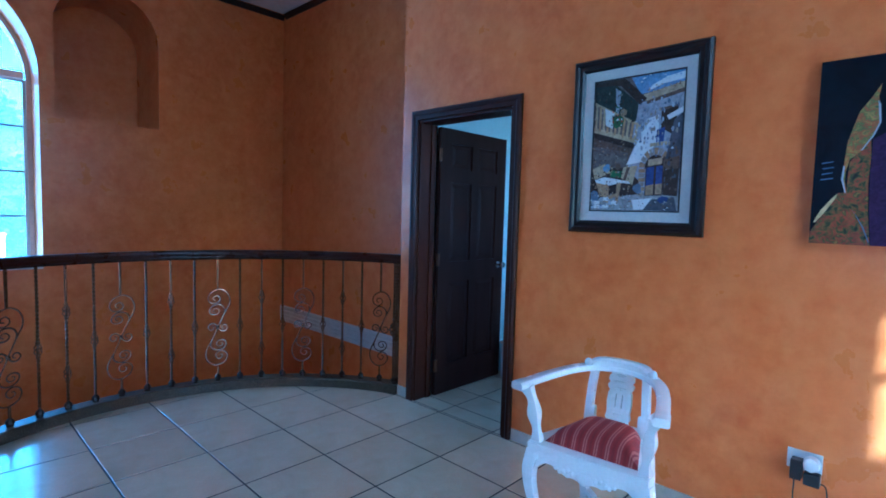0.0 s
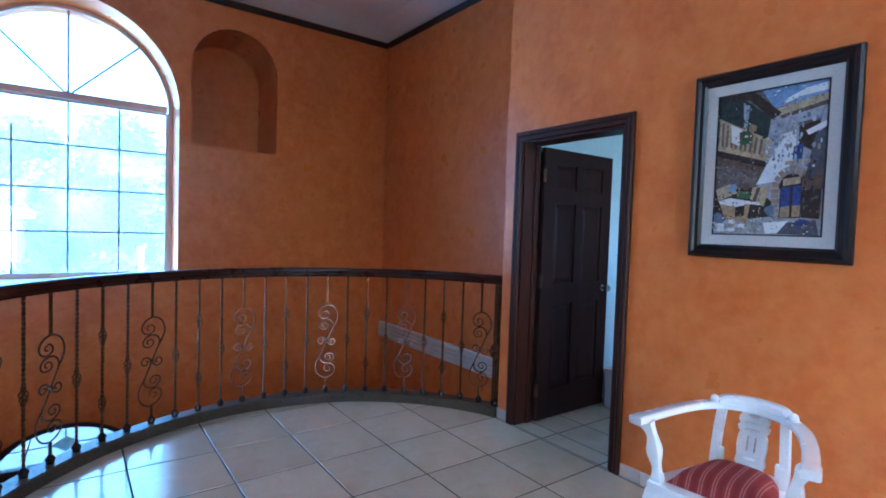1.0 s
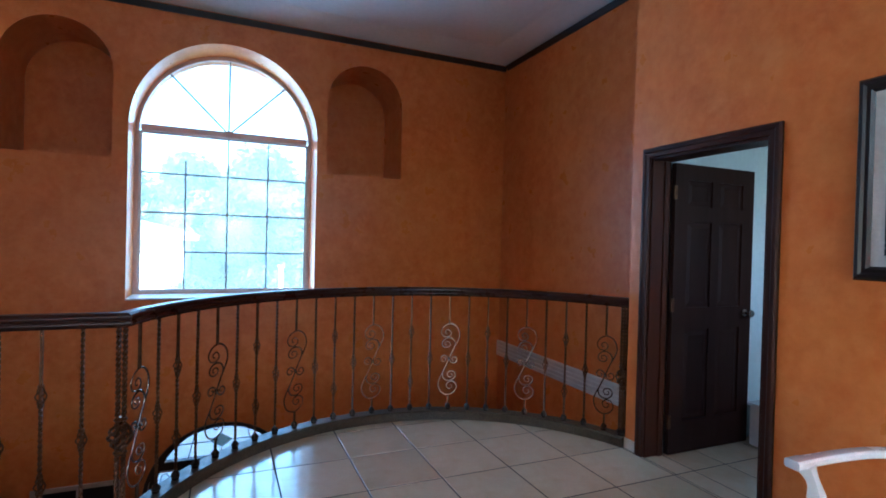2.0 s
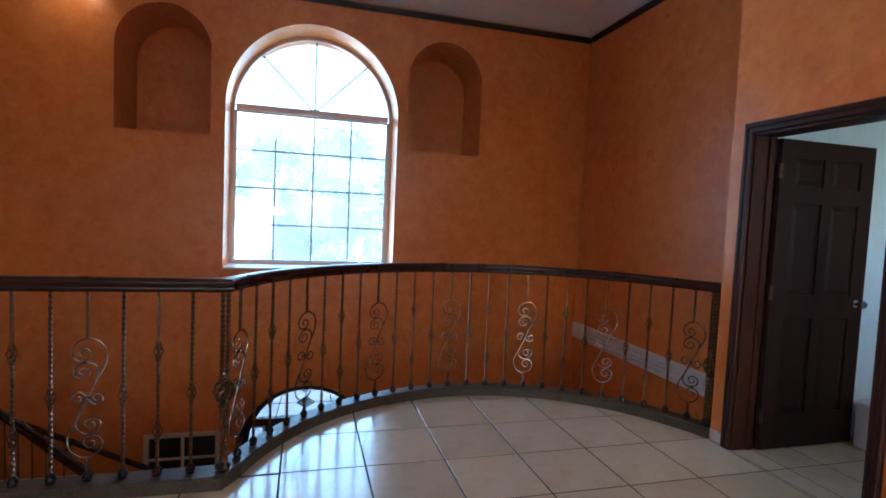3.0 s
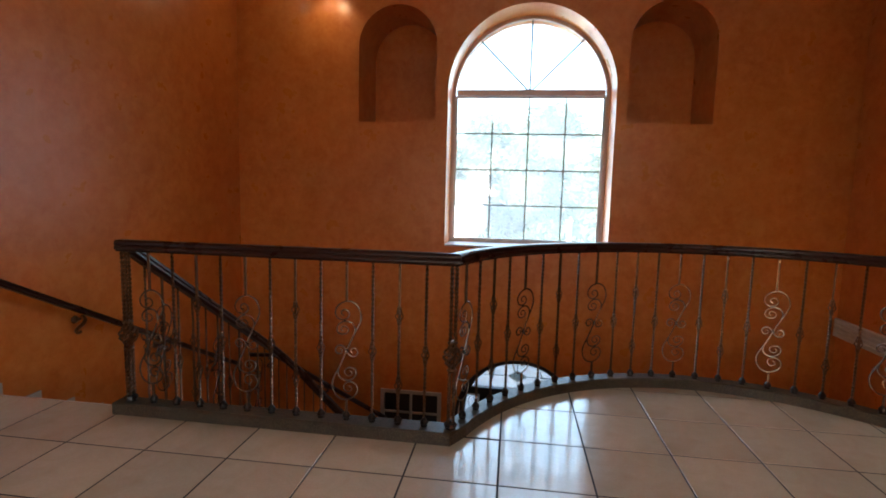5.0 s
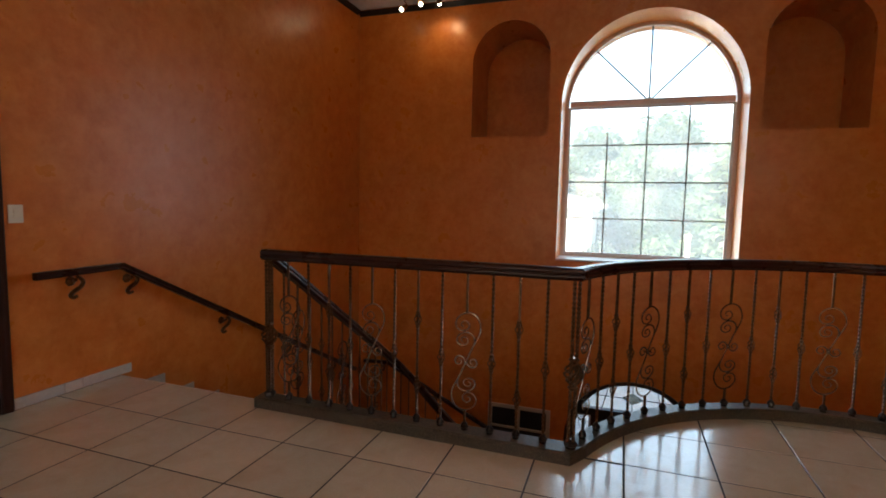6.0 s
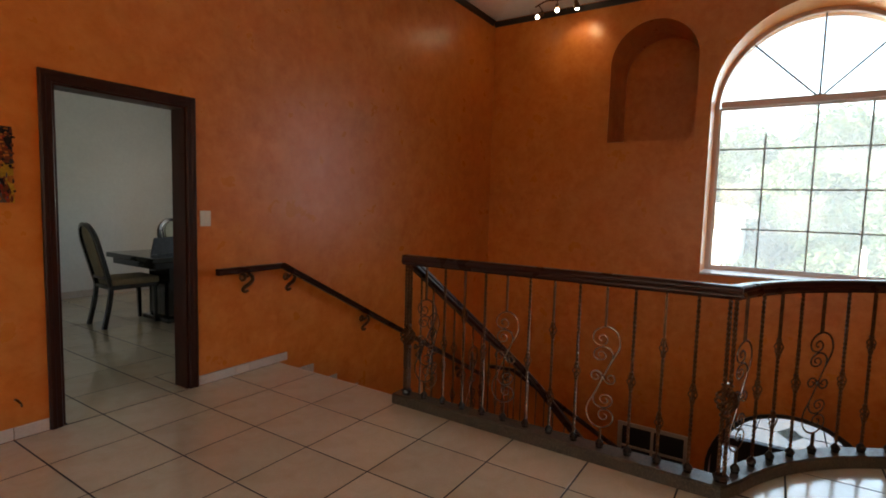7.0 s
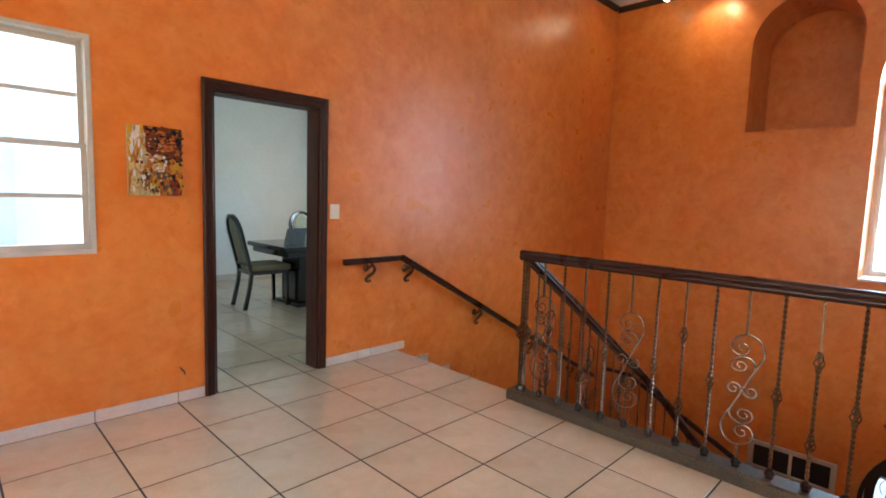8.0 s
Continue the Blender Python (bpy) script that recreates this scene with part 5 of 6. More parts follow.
def mitred_frame(x0, x1, z0, z1, y, out, section):
    """A frame swept round a rectangle; section is (inset, depth)."""
    bm = bmesh.new()
    rings = []
    for (x, z), (ix, iz) in zip(((x0, z0), (x1, z0), (x1, z1), (x0, z1)), ((1, 1), (-1, 1), (-1, -1), (1, -1))):
        rings.append([bm.verts.new((x + ix * a, y + out * d, z + iz * a)) for a, d in section])
    n = len(section)
    for k in range(4):
        r1, r2 = rings[k], rings[(k + 1) % 4]
        for j in range(n):
            bm.faces.new((r1[j], r1[(j + 1) % n], r2[(j + 1) % n], r2[j]))
    return bm


pic = thing("framed_picture", "village courtyard painting in dark wooden frame with grey mat", "painting")
PX0, PX1, PZ0, PZ1 = 0.927, 1.595, 1.266, 2.142
part("frame", mitred_frame(PX0, PX1, PZ0, PZ1, Y_PICTURE - 0.001, -1, [(0, 0), (0, 0.02), (0.01, 0.034), (0.024, 0.036), (0.034, 0.026), (0.05, 0.028), (0.062, 0.014), (0.062, 0)]), PICFRAME, pic, "black-brown moulded frame")
MAT = simple("grey_linen_mat", (0.58, 0.57, 0.54), (0.51, 0.50, 0.48), 80, (0.8, 0.9), bump=0.3)
part("mat", mitred_frame(PX0 + 0.058, PX1 - 0.058, PZ0 + 0.058, PZ1 - 0.058, Y_PICTURE - 0.001, -1, [(0, 0), (0, 0.014), (0.052, 0.008), (0.052, 0)]), MAT, pic, "pale grey linen mat")
part("liner", mitred_frame(PX0 + 0.109, PX1 - 0.109, PZ0 + 0.109, PZ1 - 0.109, Y_PICTURE - 0.001, -1, [(0, 0), (0, 0.010), (0.006, 0.010), (0.006, 0)]), CROWN, pic)
a0, a1, b0, b1 = PX0 + 0.114, PX1 - 0.114, PZ0 + 0.114, PZ1 - 0.114
part("backing", box(a0 - 0.01, a1 + 0.01, Y_PICTURE - 0.005, Y_PICTURE - 0.001, b0 - 0.01, b1 + 0.01), STONE, pic)
artwork("canvas", courtyard, a1 - a0, b1 - b0, pic, lambda u, v, d: (a0 + u, Y_PICTURE - 0.0055 - d * 0.15, b0 + v))

dark = thing("canvas_painting", "unframed dark canvas with a mottled coloured robe shape", "painting")
part("stretcher", box(1.986, 2.60, Y_PICTURE - 0.028, Y_PICTURE - 0.001, 1.267, 1.957, 0.002), NAVY, dark)
wd, hd = 0.614, 0.69
robe = [
    (NAVY, rect(0, 1, 0, 1)),
    (NAVY, [(0, 1), (0.34, 1), (0.34, 0), (0, 0)]),
    (ROBE, [(0.174, 0.447), (0.267, 0.563), (0.274, 0.479), (0.27, 0.332), (0.28, 0.174), (0.3, 0), (0, 0), (0, 0.058), (0.131, 0.279), (0.17, 0.284)]),
    (LAPPET, [(0.297, 0.849), (0.254, 0.779), (0.204, 0.711), (0.178, 0.626), (0.157, 0.553), (0.152, 0.479), (0.147, 0.416), (0.14, 0.358), (0.161, 0.287), (0.171, 0.284), (0.158, 0.353), (0.159, 0.395), (0.174, 0.458), (0.222, 0.5), (0.276, 0.584), (0.301, 0.647), (0.295, 0.721), (0.287, 0.784)]),
    (PALEBLUE, [(0.285, 0.763), (0.298, 0.647), (0.271, 0.581), (0.222, 0.505), (0.231, 0.507), (0.282, 0.584), (0.307, 0.647), (0.299, 0.74)]),
    (PALEBLUE, [(0.146, 0.426), (0.14, 0.353), (0.162, 0.282), (0.169, 0.279), (0.151, 0.353), (0.154, 0.424)]),
    (CREAM, [(0.131, 0.279), (0.106, 0.256), (0.049, 0.184), (0.015, 0.116), (0.027, 0.118), (0.067, 0.168), (0.119, 0.249)]),
    (GREYBLUE, [(0.203, 0.195), (0.264, 0.1), (0.298, 0.016), (0.292, 0.016), (0.258, 0.095)]),
    (PURPLE, [(0.276, 0.563), (0.34, 0.595), (0.34, 0), (0.304, 0), (0.285, 0.174), (0.275, 0.384)]),
]
robe += [(GREYBLUE, [(0.035 + 0.008 * (k % 3), 0.35 + 0.03 * k), (0.10 - 0.008 * (k % 2), 0.358 + 0.03 * k), (0.10, 0.364 + 0.03 * k), (0.04, 0.357 + 0.03 * k)]) for k in range(4)]
robe += [(PURPLE, rect(0.34, 0.62, 0, 0.55)), (ROBE, rect(0.62, 0.95, 0, 0.5))]
artwork("canvas", robe, wd, hd, dark, lambda u, v, d: (1.986 + u, Y_PICTURE - 0.0285 - d * 0.5, 1.267 + v))

small = thing("canvas_painting", "small unframed abstract canvas in orange, yellow and black", "painting")
part("stretcher", box(1.31, 1.60, Y_SOUTH + 0.001, Y_SOUTH + 0.03, 1.32, 1.725, 0.002), CREAM, small)
abstract = [
    (ORANGEP, [(0, 1), (1, 1), (1, 0), (0, 0)]),
    (YELLOW, [(0, 1), (0.103, 1), (0.087, 0.439), (0, 0.243)]),
    (WHITEISH, [(0.067, 1), (0.241, 1), (0.138, 0.714), (0.056, 0.557)]),
    (CREAM, [(0.256, 0.733), (0.395, 0.596), (0.179, 0.243), (0.051, 0.016), (0.041, 0.243)]),
    (RUST, [(0.256, 1), (1, 0.988), (1, 0.549), (0.744, 0.51), (0.333, 0.627)]),
    (BLACKP, [(0.795, 0.996), (1, 0.988), (1, 0.627), (0.908, 0.753)]),
    (BLACKP, [(0.313, 1), (0.549, 1), (0.487, 0.91), (0.333, 0.925)]),
    (ORANGEP, [(0.538, 0.831), (0.795, 0.871), (0.846, 0.675), (0.59, 0.635)]),
    (YELLOW, [(0.744, 0.537), (1, 0.518), (1, 0.361), (0.795, 0.329)]),
]
abstract_low = [
    (WHITEISH, [(0.451, 0.471), (0.692, 0.502), (0.651, 0.353), (0.477, 0.369)]),
    (RUST, [(0.128, 0.235), (0.333, 0.361), (0.497, 0.204), (0.231, 0.157)]),
    (CREAM, [(0.041, 0.157), (0.538, 0.188), (0.569, 0), (0.01, 0)]),
    (NIGHTBLUE, [(0.385, 0.337), (0.744, 0.345), (0.826, 0.243), (0.41, 0.251)]),
    (MUD, [(0.579, 0.196), (0.795, 0.243), (0.908, 0), (0.692, 0)]),
    (RED, [(0.744, 0.243), (0.846, 0.243), (0.969, 0.008), (0.887, 0)]),
    (YELLOW, [(0.897, 0.282), (1, 0.243), (1, 0), (0.938, 0)]),
    (BLACKP, [(0.769, 0.314), (0.872, 0.322), (0.969, 0.125), (0.908, 0.118)]),
]
abstract += abstract_low
abstract += dabs([YELLOW, CREAM, OCHRE, WHITEISH], 0.02, 0.30, 0.05, 0.98, 60, 0.035, 45, 2.4) + dabs([RUST, DARKBROWN, ORANGEP, BLACKP], 0.45, 0.99, 0.45, 0.98, 70, 0.05, 46, 0.8)
abstract += dabs([CREAM, WHITEISH, YELLOW], 0.30, 0.68, 0.30, 0.58, 34, 0.045, 47, 0.6) + dabs([YELLOW, ORANGEP, DARKBROWN, RUST], 0.25, 0.98, 0.03, 0.32, 50, 0.035, 48, 1.4)
abstract += dabs([RUST, BLACKP, ORANGEP, RED], 0.28, 0.97, 0.52, 0.97, 46, 0.06, 41, 0.35) + dabs([WHITEISH, CREAM], 0.26, 0.60, 0.55, 0.82, 16, 0.03, 42, 0.3)
abstract += dabs([YELLOW, ORANGEP, CREAM, RUST], 0.08, 0.6, 0.05, 0.5, 26, 0.035, 43, 1.2) + dabs([RUST, NIGHTBLUE, MUD, YELLOW], 0.2, 0.95, 0.05, 0.42, 30, 0.02, 44, 2.2)
artwork("canvas", abstract, -0.29, 0.405, small, lambda u, v, d: (1.60 + u, Y_SOUTH + 0.0305 + d * 0.5, 1.32 + v))

# ---- switch, socket and plugs ----
sw = thing("light_switch", "ivory double light switch on the orange wall", "switch")
part("plate", box(0.152, 0.236, Y_SOUTH, Y_SOUTH + 0.008, 1.172, 1.285, 0.003), PLASTIC, sw)
for z in (1.212, 1.245):
    part("rocker", box(0.178, 0.210, Y_SOUTH + 0.008, Y_SOUTH + 0.013, z - 0.012, z + 0.012, 0.002), PLASTIC, sw)
so = thing("wall_socket", "white double wall socket in the orange wall", "socket")
part("plate", box(1.967, 2.085, Y_PICTURE - 0.008, Y_PICTURE, 0.352, 0.432, 0.003), WHITEPLASTIC, so)
ad = thing("power_adapter", "black power adapter plugged into the wall socket", "adapter")
part("body", box(1.985, 2.025, Y_PICTURE - 0.058, Y_PICTURE - 0.008, 0.325, 0.405, 0.006), BLACKPLASTIC, ad)
bm = bmesh.new()
add_tube(bm, catmull([(2.0, Y_PICTURE - 0.035, 0.328), (2.0, Y_PICTURE - 0.03, 0.22), (2.02, Y_PICTURE - 0.03, 0.1), (2.05, Y_PICTURE - 0.04, 0.01)], 5), 0.003)
part("cord", bm, BLACKPLASTIC, ad)
ad2 = thing("power_adapter", "black flat power adapter with a cord below the socket", "adapter")
part("body", box(2.03, 2.085, Y_PICTURE - 0.05, Y_PICTURE - 0.008, 0.312, 0.362, 0.006), BLACKPLASTIC, ad2)
bm = bmesh.new()
add_tube(bm, catmull([(2.08, Y_PICTURE - 0.03, 0.33), (2.105, Y_PICTURE - 0.03, 0.31), (2.11, Y_PICTURE - 0.03, 0.18), (2.09, Y_PICTURE - 0.04, 0.01)], 5), 0.003)
part("cord", bm, BLACKPLASTIC, ad2)
bm = bmesh.new()
add_lathe(bm, [(0.027, 0), (0.029, 0.02), (0.026, 0.04), (0.016, 0.045)], (0, 0, 0), 18)
bmesh.ops.transform(bm, matrix=Matrix.Translation((2.052, Y_PICTURE - 0.008, 0.395)) @ Matrix.Rotation(radians(90), 4, 'X'), verts=bm.verts)
nl = thing("air_freshener", "round white plug-in unit in the wall socket", "plug-in")
part("body", bm, WHITEPLASTIC, nl, "", True)
hook = thing("wall_hook", "small dark metal hook low on the orange wall", "hook")
bm = bmesh.new()
add_tube(bm, catmull([(1.335, Y_SOUTH - 0.003, 0.225), (1.335, Y_SOUTH + 0.02, 0.228), (1.318, Y_SOUTH + 0.028, 0.205), (1.312, Y_SOUTH + 0.02, 0.185)], 4), 0.006)
part("hook", bm, IRON, hook)

# ---- ceiling spotlights ----
track = thing("ceiling_spotlight", "bronze ceiling bar with three lit spotlights", "spotlight")
bm = bmesh.new()
add_lathe(bm, [(0.06, 0), (0.06, -0.018), (0.02, -0.03), (0.01, -0.14)], (-3.80, -2.56, 4.055), 16)
part("canopy", bm, IRON, track, "", True)
bm = bmesh.new()
add_tube(bm, catmull([(-3.83, -2.86, 3.90), (-3.79, -2.70, 3.93), (-3.80, -2.56, 3.92), (-3.81, -2.42, 3.93), (-3.78, -2.26, 3.90)], 4), 0.010, 8)
part("bar", bm, IRON, track, "", True)
AIMS = [((-3.83, -2.82, 3.78), (-3.35, -3.6, 3.0)), ((-3.78, -2.55, 3.80), (-2.6, -1.9, 1.0)), ((-3.79, -2.31, 3.79), (-4.19, -2.34, 3.40))]
for (eye, aim), power in zip(AIMS, (0.2, 0, 0.65)):
    way = (Vector(aim) - Vector(eye)).normalized()
    m = look(eye, aim)
    bm = bmesh.new()
    add_lathe(bm, [(0.012, 0.085), (0.022, 0.075), (0.028, 0.045), (0.038, 0.012), (0.040, 0.0)], (0, 0, 0), 14)
    bmesh.ops.transform(bm, matrix=m, verts=bm.verts)
    add_tube(bm, [m @ Vector((0, 0, 0.08)), (eye[0], eye[1], 3.915)], 0.006)
    head = part("head", bm, IRON, track, "", True)
    bm = bmesh.new()
    bmesh.ops.create_uvsphere(bm, u_segments=14, v_segments=10, radius=0.025)
    bmesh.ops.transform(bm, matrix=m @ Matrix.Translation((0, 0, -0.012)), verts=bm.verts)
    part("bulb", bm, BULB, head, "lit warm bulb", True)
    if power:
        lamp("spot_light", 'SPOT', power, look(Vector(eye) + way * 0.06, aim), (1.0, 0.72, 0.38), 0.03, angle=radians(100))

# ---- dining room ----
table = thing("dining_table", "black lacquered dining table on a heavy pedestal", "table")
part("tabletop", box(-1.75, -0.335, -6.36, -5.36, 0.70, 0.755, 0.012), BLACKWOOD, table)
part("apron", box(-1.70, -0.385, -6.31, -5.41, 0.63, 0.70, 0.006), BLACKWOOD, table)
bm = bmesh.new()
add_box(bm, -1.42, -0.66, -6.10, -5.66, 0.05, 0.63, 0.02)
part("pedestal", bm, BLACKWOOD, table)
part("base", box(-1.47, -0.61, -6.15, -5.61, 0.0, 0.05, 0.01), BLACKWOOD, table)


def dining_chair():
    """A tall oval-backed chair facing its own +y; the seat is 0.46 m high."""
    c = thing("dining_chair", "black lacquered dining chair with oval back and olive seat", "chair", "chairs round the dining table")
    for s in (-1, 1):
        bm = bmesh.new()
        add_sweep(bm, catmull([(s * 0.185, 0.235, 0.42), (s * 0.185, 0.24, 0.2), (s * 0.185, 0.245, 0.0)], 4), [(-0.02, -0.02), (0.02, -0.02), (0.02, 0.02), (-0.02, 0.02)], Vector((0, 1, 0)), [1.0, 0.98, 0.95, 0.92, 0.9, 0.86, 0.82, 0.8, 0.78])
        part("leg", bm, BLACKWOOD, c)
        bm = bmesh.new()
        add_sweep(bm, catmull([(s * 0.18, -0.19, 0.44), (s * 0.18, -0.215, 0.25), (s * 0.185, -0.27, 0.0)], 4), [(-0.018, -0.02), (0.018, -0.02), (0.018, 0.02), (-0.018, 0.02)], Vector((0, 1, 0)))
        part("leg", bm, BLACKWOOD, c)
    part("seat_frame", box(-0.22, 0.22, -0.21, 0.27, 0.40, 0.445, 0.01), BLACKWOOD, c)
    bm = box(-0.215, 0.215, -0.195, 0.285, 0.44, 0.515, 0.03)
    part("seat", bm, UPHOLSTERY, c, "olive-grey upholstered seat", True)
    hoop = []
    for k in range(25):
        a = math.pi * (1 - k / 24)
        hoop.append((0.185 * math.cos(a), 0.88 + 0.20 * math.sin(a)))
    hoop = [(-0.17, 0.42), (-0.18, 0.6)] + hoop + [(0.18, 0.6), (0.17, 0.42)]
    bm = bmesh.new()
    lean = lambda z: -0.19 - (z - 0.42) * 0.25
    add_sweep(bm, [(x, lean(z), z) for x, z in hoop], [(-0.019, -0.019), (0.019, -0.019), (0.019, 0.019), (-0.019, 0.019)], Vector((0, 1, 0)))
    part("backrest", bm, BLACKWOOD, c, "tall oval hoop back")
    pad = [(x * 0.55, 0.52 + (z - 0.42) * 0.82) for x, z in hoop]
    bm = bmesh.new()
    f0 = [bm.verts.new((x, lean(z) - 0.014, z)) for x, z in pad]
    f1 = [bm.verts.new((x, lean(z) + 0.016, z)) for x, z in pad]
    n = len(pad)
    bm.faces.new(f0)
    bm.faces.new(f1[::-1])
    for k in range(n):
        bm.faces.new((f0[k], f0[(k + 1) % n], f1[(k + 1) % n], f1[k]))
    part("back_pad", bm, UPHOLSTERY, c, "olive-grey upholstered back pad")
    for x in (-0.125, 0.125):
        bm = bmesh.new()
        add_tube(bm, [(x, lean(0.44), 0.44), (x * 1.02, lean(1.02), 1.0)], 0.009)
        part("spindle", bm, BLACKWOOD, c)
    part("back_rail", box(-0.17, 0.17, lean(0.53) - 0.014, lean(0.53) + 0.014, 0.505, 0.545, 0.004), BLACKWOOD, c)
    return c


dc = dining_chair()
dc.matrix_world = pose(-0.36, -6.03, 0, 0, 0, 88)
copy_thing(dc, pose(-1.42, -6.62, 0, 0, 0, 2))
bm = bmesh.new()
add_box(bm, -0.19, 0.19, -0.006, 0.006, 0.0, 0.19, 0.003, Matrix.Rotation(radians(-14), 4, 'X'))
mat_card = thing("place_mat", "stiff dark grey place mat propped upright on the table", "place mat", at=pose(-0.66, -5.78, 0.757, 0, 0, 24))
part("card", bm, DARKCLOTH, mat_card)
structure("baseboard_dining", box(-2.59, 1.54, -7.948, -7.936, 0.0, 0.09, 0.002), SKIRT, "cream tile skirting of the dining room")


# ---- outside ----
LAWN = simple("pale_ground", (0.34, 0.32, 0.26), (0.22, 0.24, 0.15), 0.3, (0.9, 0.95), bump=0.4)
PAVING = simple("pale_paving", (0.52, 0.50, 0.46), (0.45, 0.43, 0.40), 1.2, (0.8, 0.9), bump=0.2)
ROOF = simple("grey_roof", (0.28, 0.27, 0.27), (0.2, 0.19, 0.19), 2, (0.7, 0.8), bump=0.3)
BARK = simple("bark", (0.14, 0.10, 0.07), (0.08, 0.06, 0.04), 8, (0.85, 0.95), bump=0.5)
Z_GROUND = Z_LOW - 0.12
structure("ground", box(-900, 900, -900, 900, Z_GROUND - 1, Z_GROUND), LAWN, "pale grassy ground")
structure("pavement", box(-12, -4.86, -5, 6, Z_GROUND, Z_GROUND + 0.03), PAVING, "pale paved forecourt")


def leaf_material(name, a, b):
    m, nt, bs = nodes_of(name)
    gi = nt.nodes.new("ShaderNodeNewGeometry")
    col = ramp(nt, gi.outputs["Random Per Island"], [(0.0, a), (0.6, b), (1.0, tuple(min(1, v * 1.5) for v in b))])
    nt.links.new(col, bs.inputs["Base Color"])
    bs.inputs["Roughness"].default_value = 0.55
    tr = nt.nodes.new("ShaderNodeBsdfTranslucent")
    nt.links.new(col, tr.inputs[0])
    mx = nt.nodes.new("ShaderNodeMixShader")
    mx.inputs[0].default_value = 0.5
    nt.links.new(bs.outputs[0], mx.inputs[1])
    nt.links.new(tr.outputs[0], mx.inputs[2])
    nt.links.new(mx.outputs[0], nt.nodes["Material Output"].inputs[0])
    return m


LEAVES = leaf_material("green_leaves", (0.062, 0.098, 0.046), (0.09, 0.13, 0.064))
LEAVES_B = leaf_material("yellow_green_leaves", (0.072, 0.102, 0.046), (0.102, 0.136, 0.066))


def tree(seed, height, mt):
    """A tapered trunk with limbs, and a crown of leaf sprays gathered in uneven clumps."""
    r = random.Random(seed)
    t = thing("tree", "leafy green tree beyond the house", "tree", "trees outside the window")
    bm = bmesh.new()
    top = Vector((r.uniform(-0.4, 0.4), r.uniform(-0.4, 0.4), height * 0.62))
    add_tube(bm, catmull([(0, 0, -0.3), (top.x * 0.3, top.y * 0.2, height * 0.25), tuple(top)], 4), height * 0.026, 8, [1.3 - 0.1 * k for k in range(9)])
    clumps = []
    for k in range(12):
        a = k * 2.4 + r.uniform(-0.4, 0.4)
        h = height * r.uniform(0.25, 0.92)
        d = height * r.uniform(0.12, 0.32) * (1.15 - 0.6 * abs(h / height - 0.6))
        c = Vector((d * math.cos(a), d * math.sin(a), h))
        base = Vector((top.x * h / height * 0.6, top.y * h / height * 0.6, min(h * 0.75, height * 0.58)))
        add_tube(bm, catmull([base, (base + c) / 2 + Vector((0, 0, 0.15)), c], 3), height * 0.010, 5, [1.2 - 0.13 * i for i in range(7)])
        clumps.append((c, height * r.uniform(0.15, 0.22)))
    part("trunk", bm, BARK, t, "", True)
    verts, faces = [], []
    for c, rad in clumps:
        for _ in range(1500):
            d = Vector((r.gauss(0, 1), r.gauss(0, 1), r.gauss(0, 0.8))).normalized() * rad * r.uniform(0.35, 1.12)
            p = c + d
            s = height * r.uniform(0.015, 0.030)
            u = Vector((r.gauss(0, 1), r.gauss(0, 1), r.gauss(0, 1))).normalized()
            v = u.orthogonal().normalized()
            i = len(verts)
            verts += [tuple(p - u * s), tuple(p + v * s * 0.55), tuple(p + u * s), tuple(p - v * s * 0.55)]
            faces.append((i, i + 1, i + 2, i + 3))
    me = bpy.data.meshes.new("crown")
    me.from_pydata(verts, [], faces)
    me.materials.append(mt)
    cr = new("crown", me)
    cr.parent = t
    return t


protos = [tree(1, 8.0, LEAVES), tree(2, 9.0, LEAVES_B), tree(3, 7.0, LEAVES)]
spots = [(-20, 3.5, 0.85), (-24, 7.5, 1.0), (-27, 2.2, 0.95), (-23, 0.6, 0.8), (-30, -2.5, 1.0), (-33, -6.5, 1.0), (-30, 5.5, 1.15), (-36, 1.0, 1.2), (-38, 9.5, 1.3), (-26, 11.5, 1.05), (-40, -9.0, 1.15), (-42, -3.5, 1.2), (-34, 14.0, 1.2),
         (-46, 4.0, 1.35), (-50, -12.0, 1.3), (-52, 13.0, 1.4), (-18.5, 6.2, 0.7), (-55, -1.0, 1.4), (-58, 7.0, 1.5), (-60, -18, 1.5), (-48, 20, 1.4), (-24.5, 4.4, 0.8), (-28, -0.5, 0.9), (-32, 3.4, 1.05), (-21, 9.0, 0.9), (-17.2, -0.45, 0.42), (-17.8, 1.5, 0.45)]
for k, (x, y, s) in enumerate(spots):
    m = Matrix.Translation((x, y, Z_GROUND)) @ Matrix.Rotation(k * 1.7, 4, 'Z') @ Matrix.Diagonal((s, s, s * (0.76 + 0.05 * (k % 4)), 1))
    if k < 3:
        protos[k].matrix_world = m
    else:
        t = copy_thing(protos[k % 3], Matrix.Identity(4))
        t.matrix_world = m


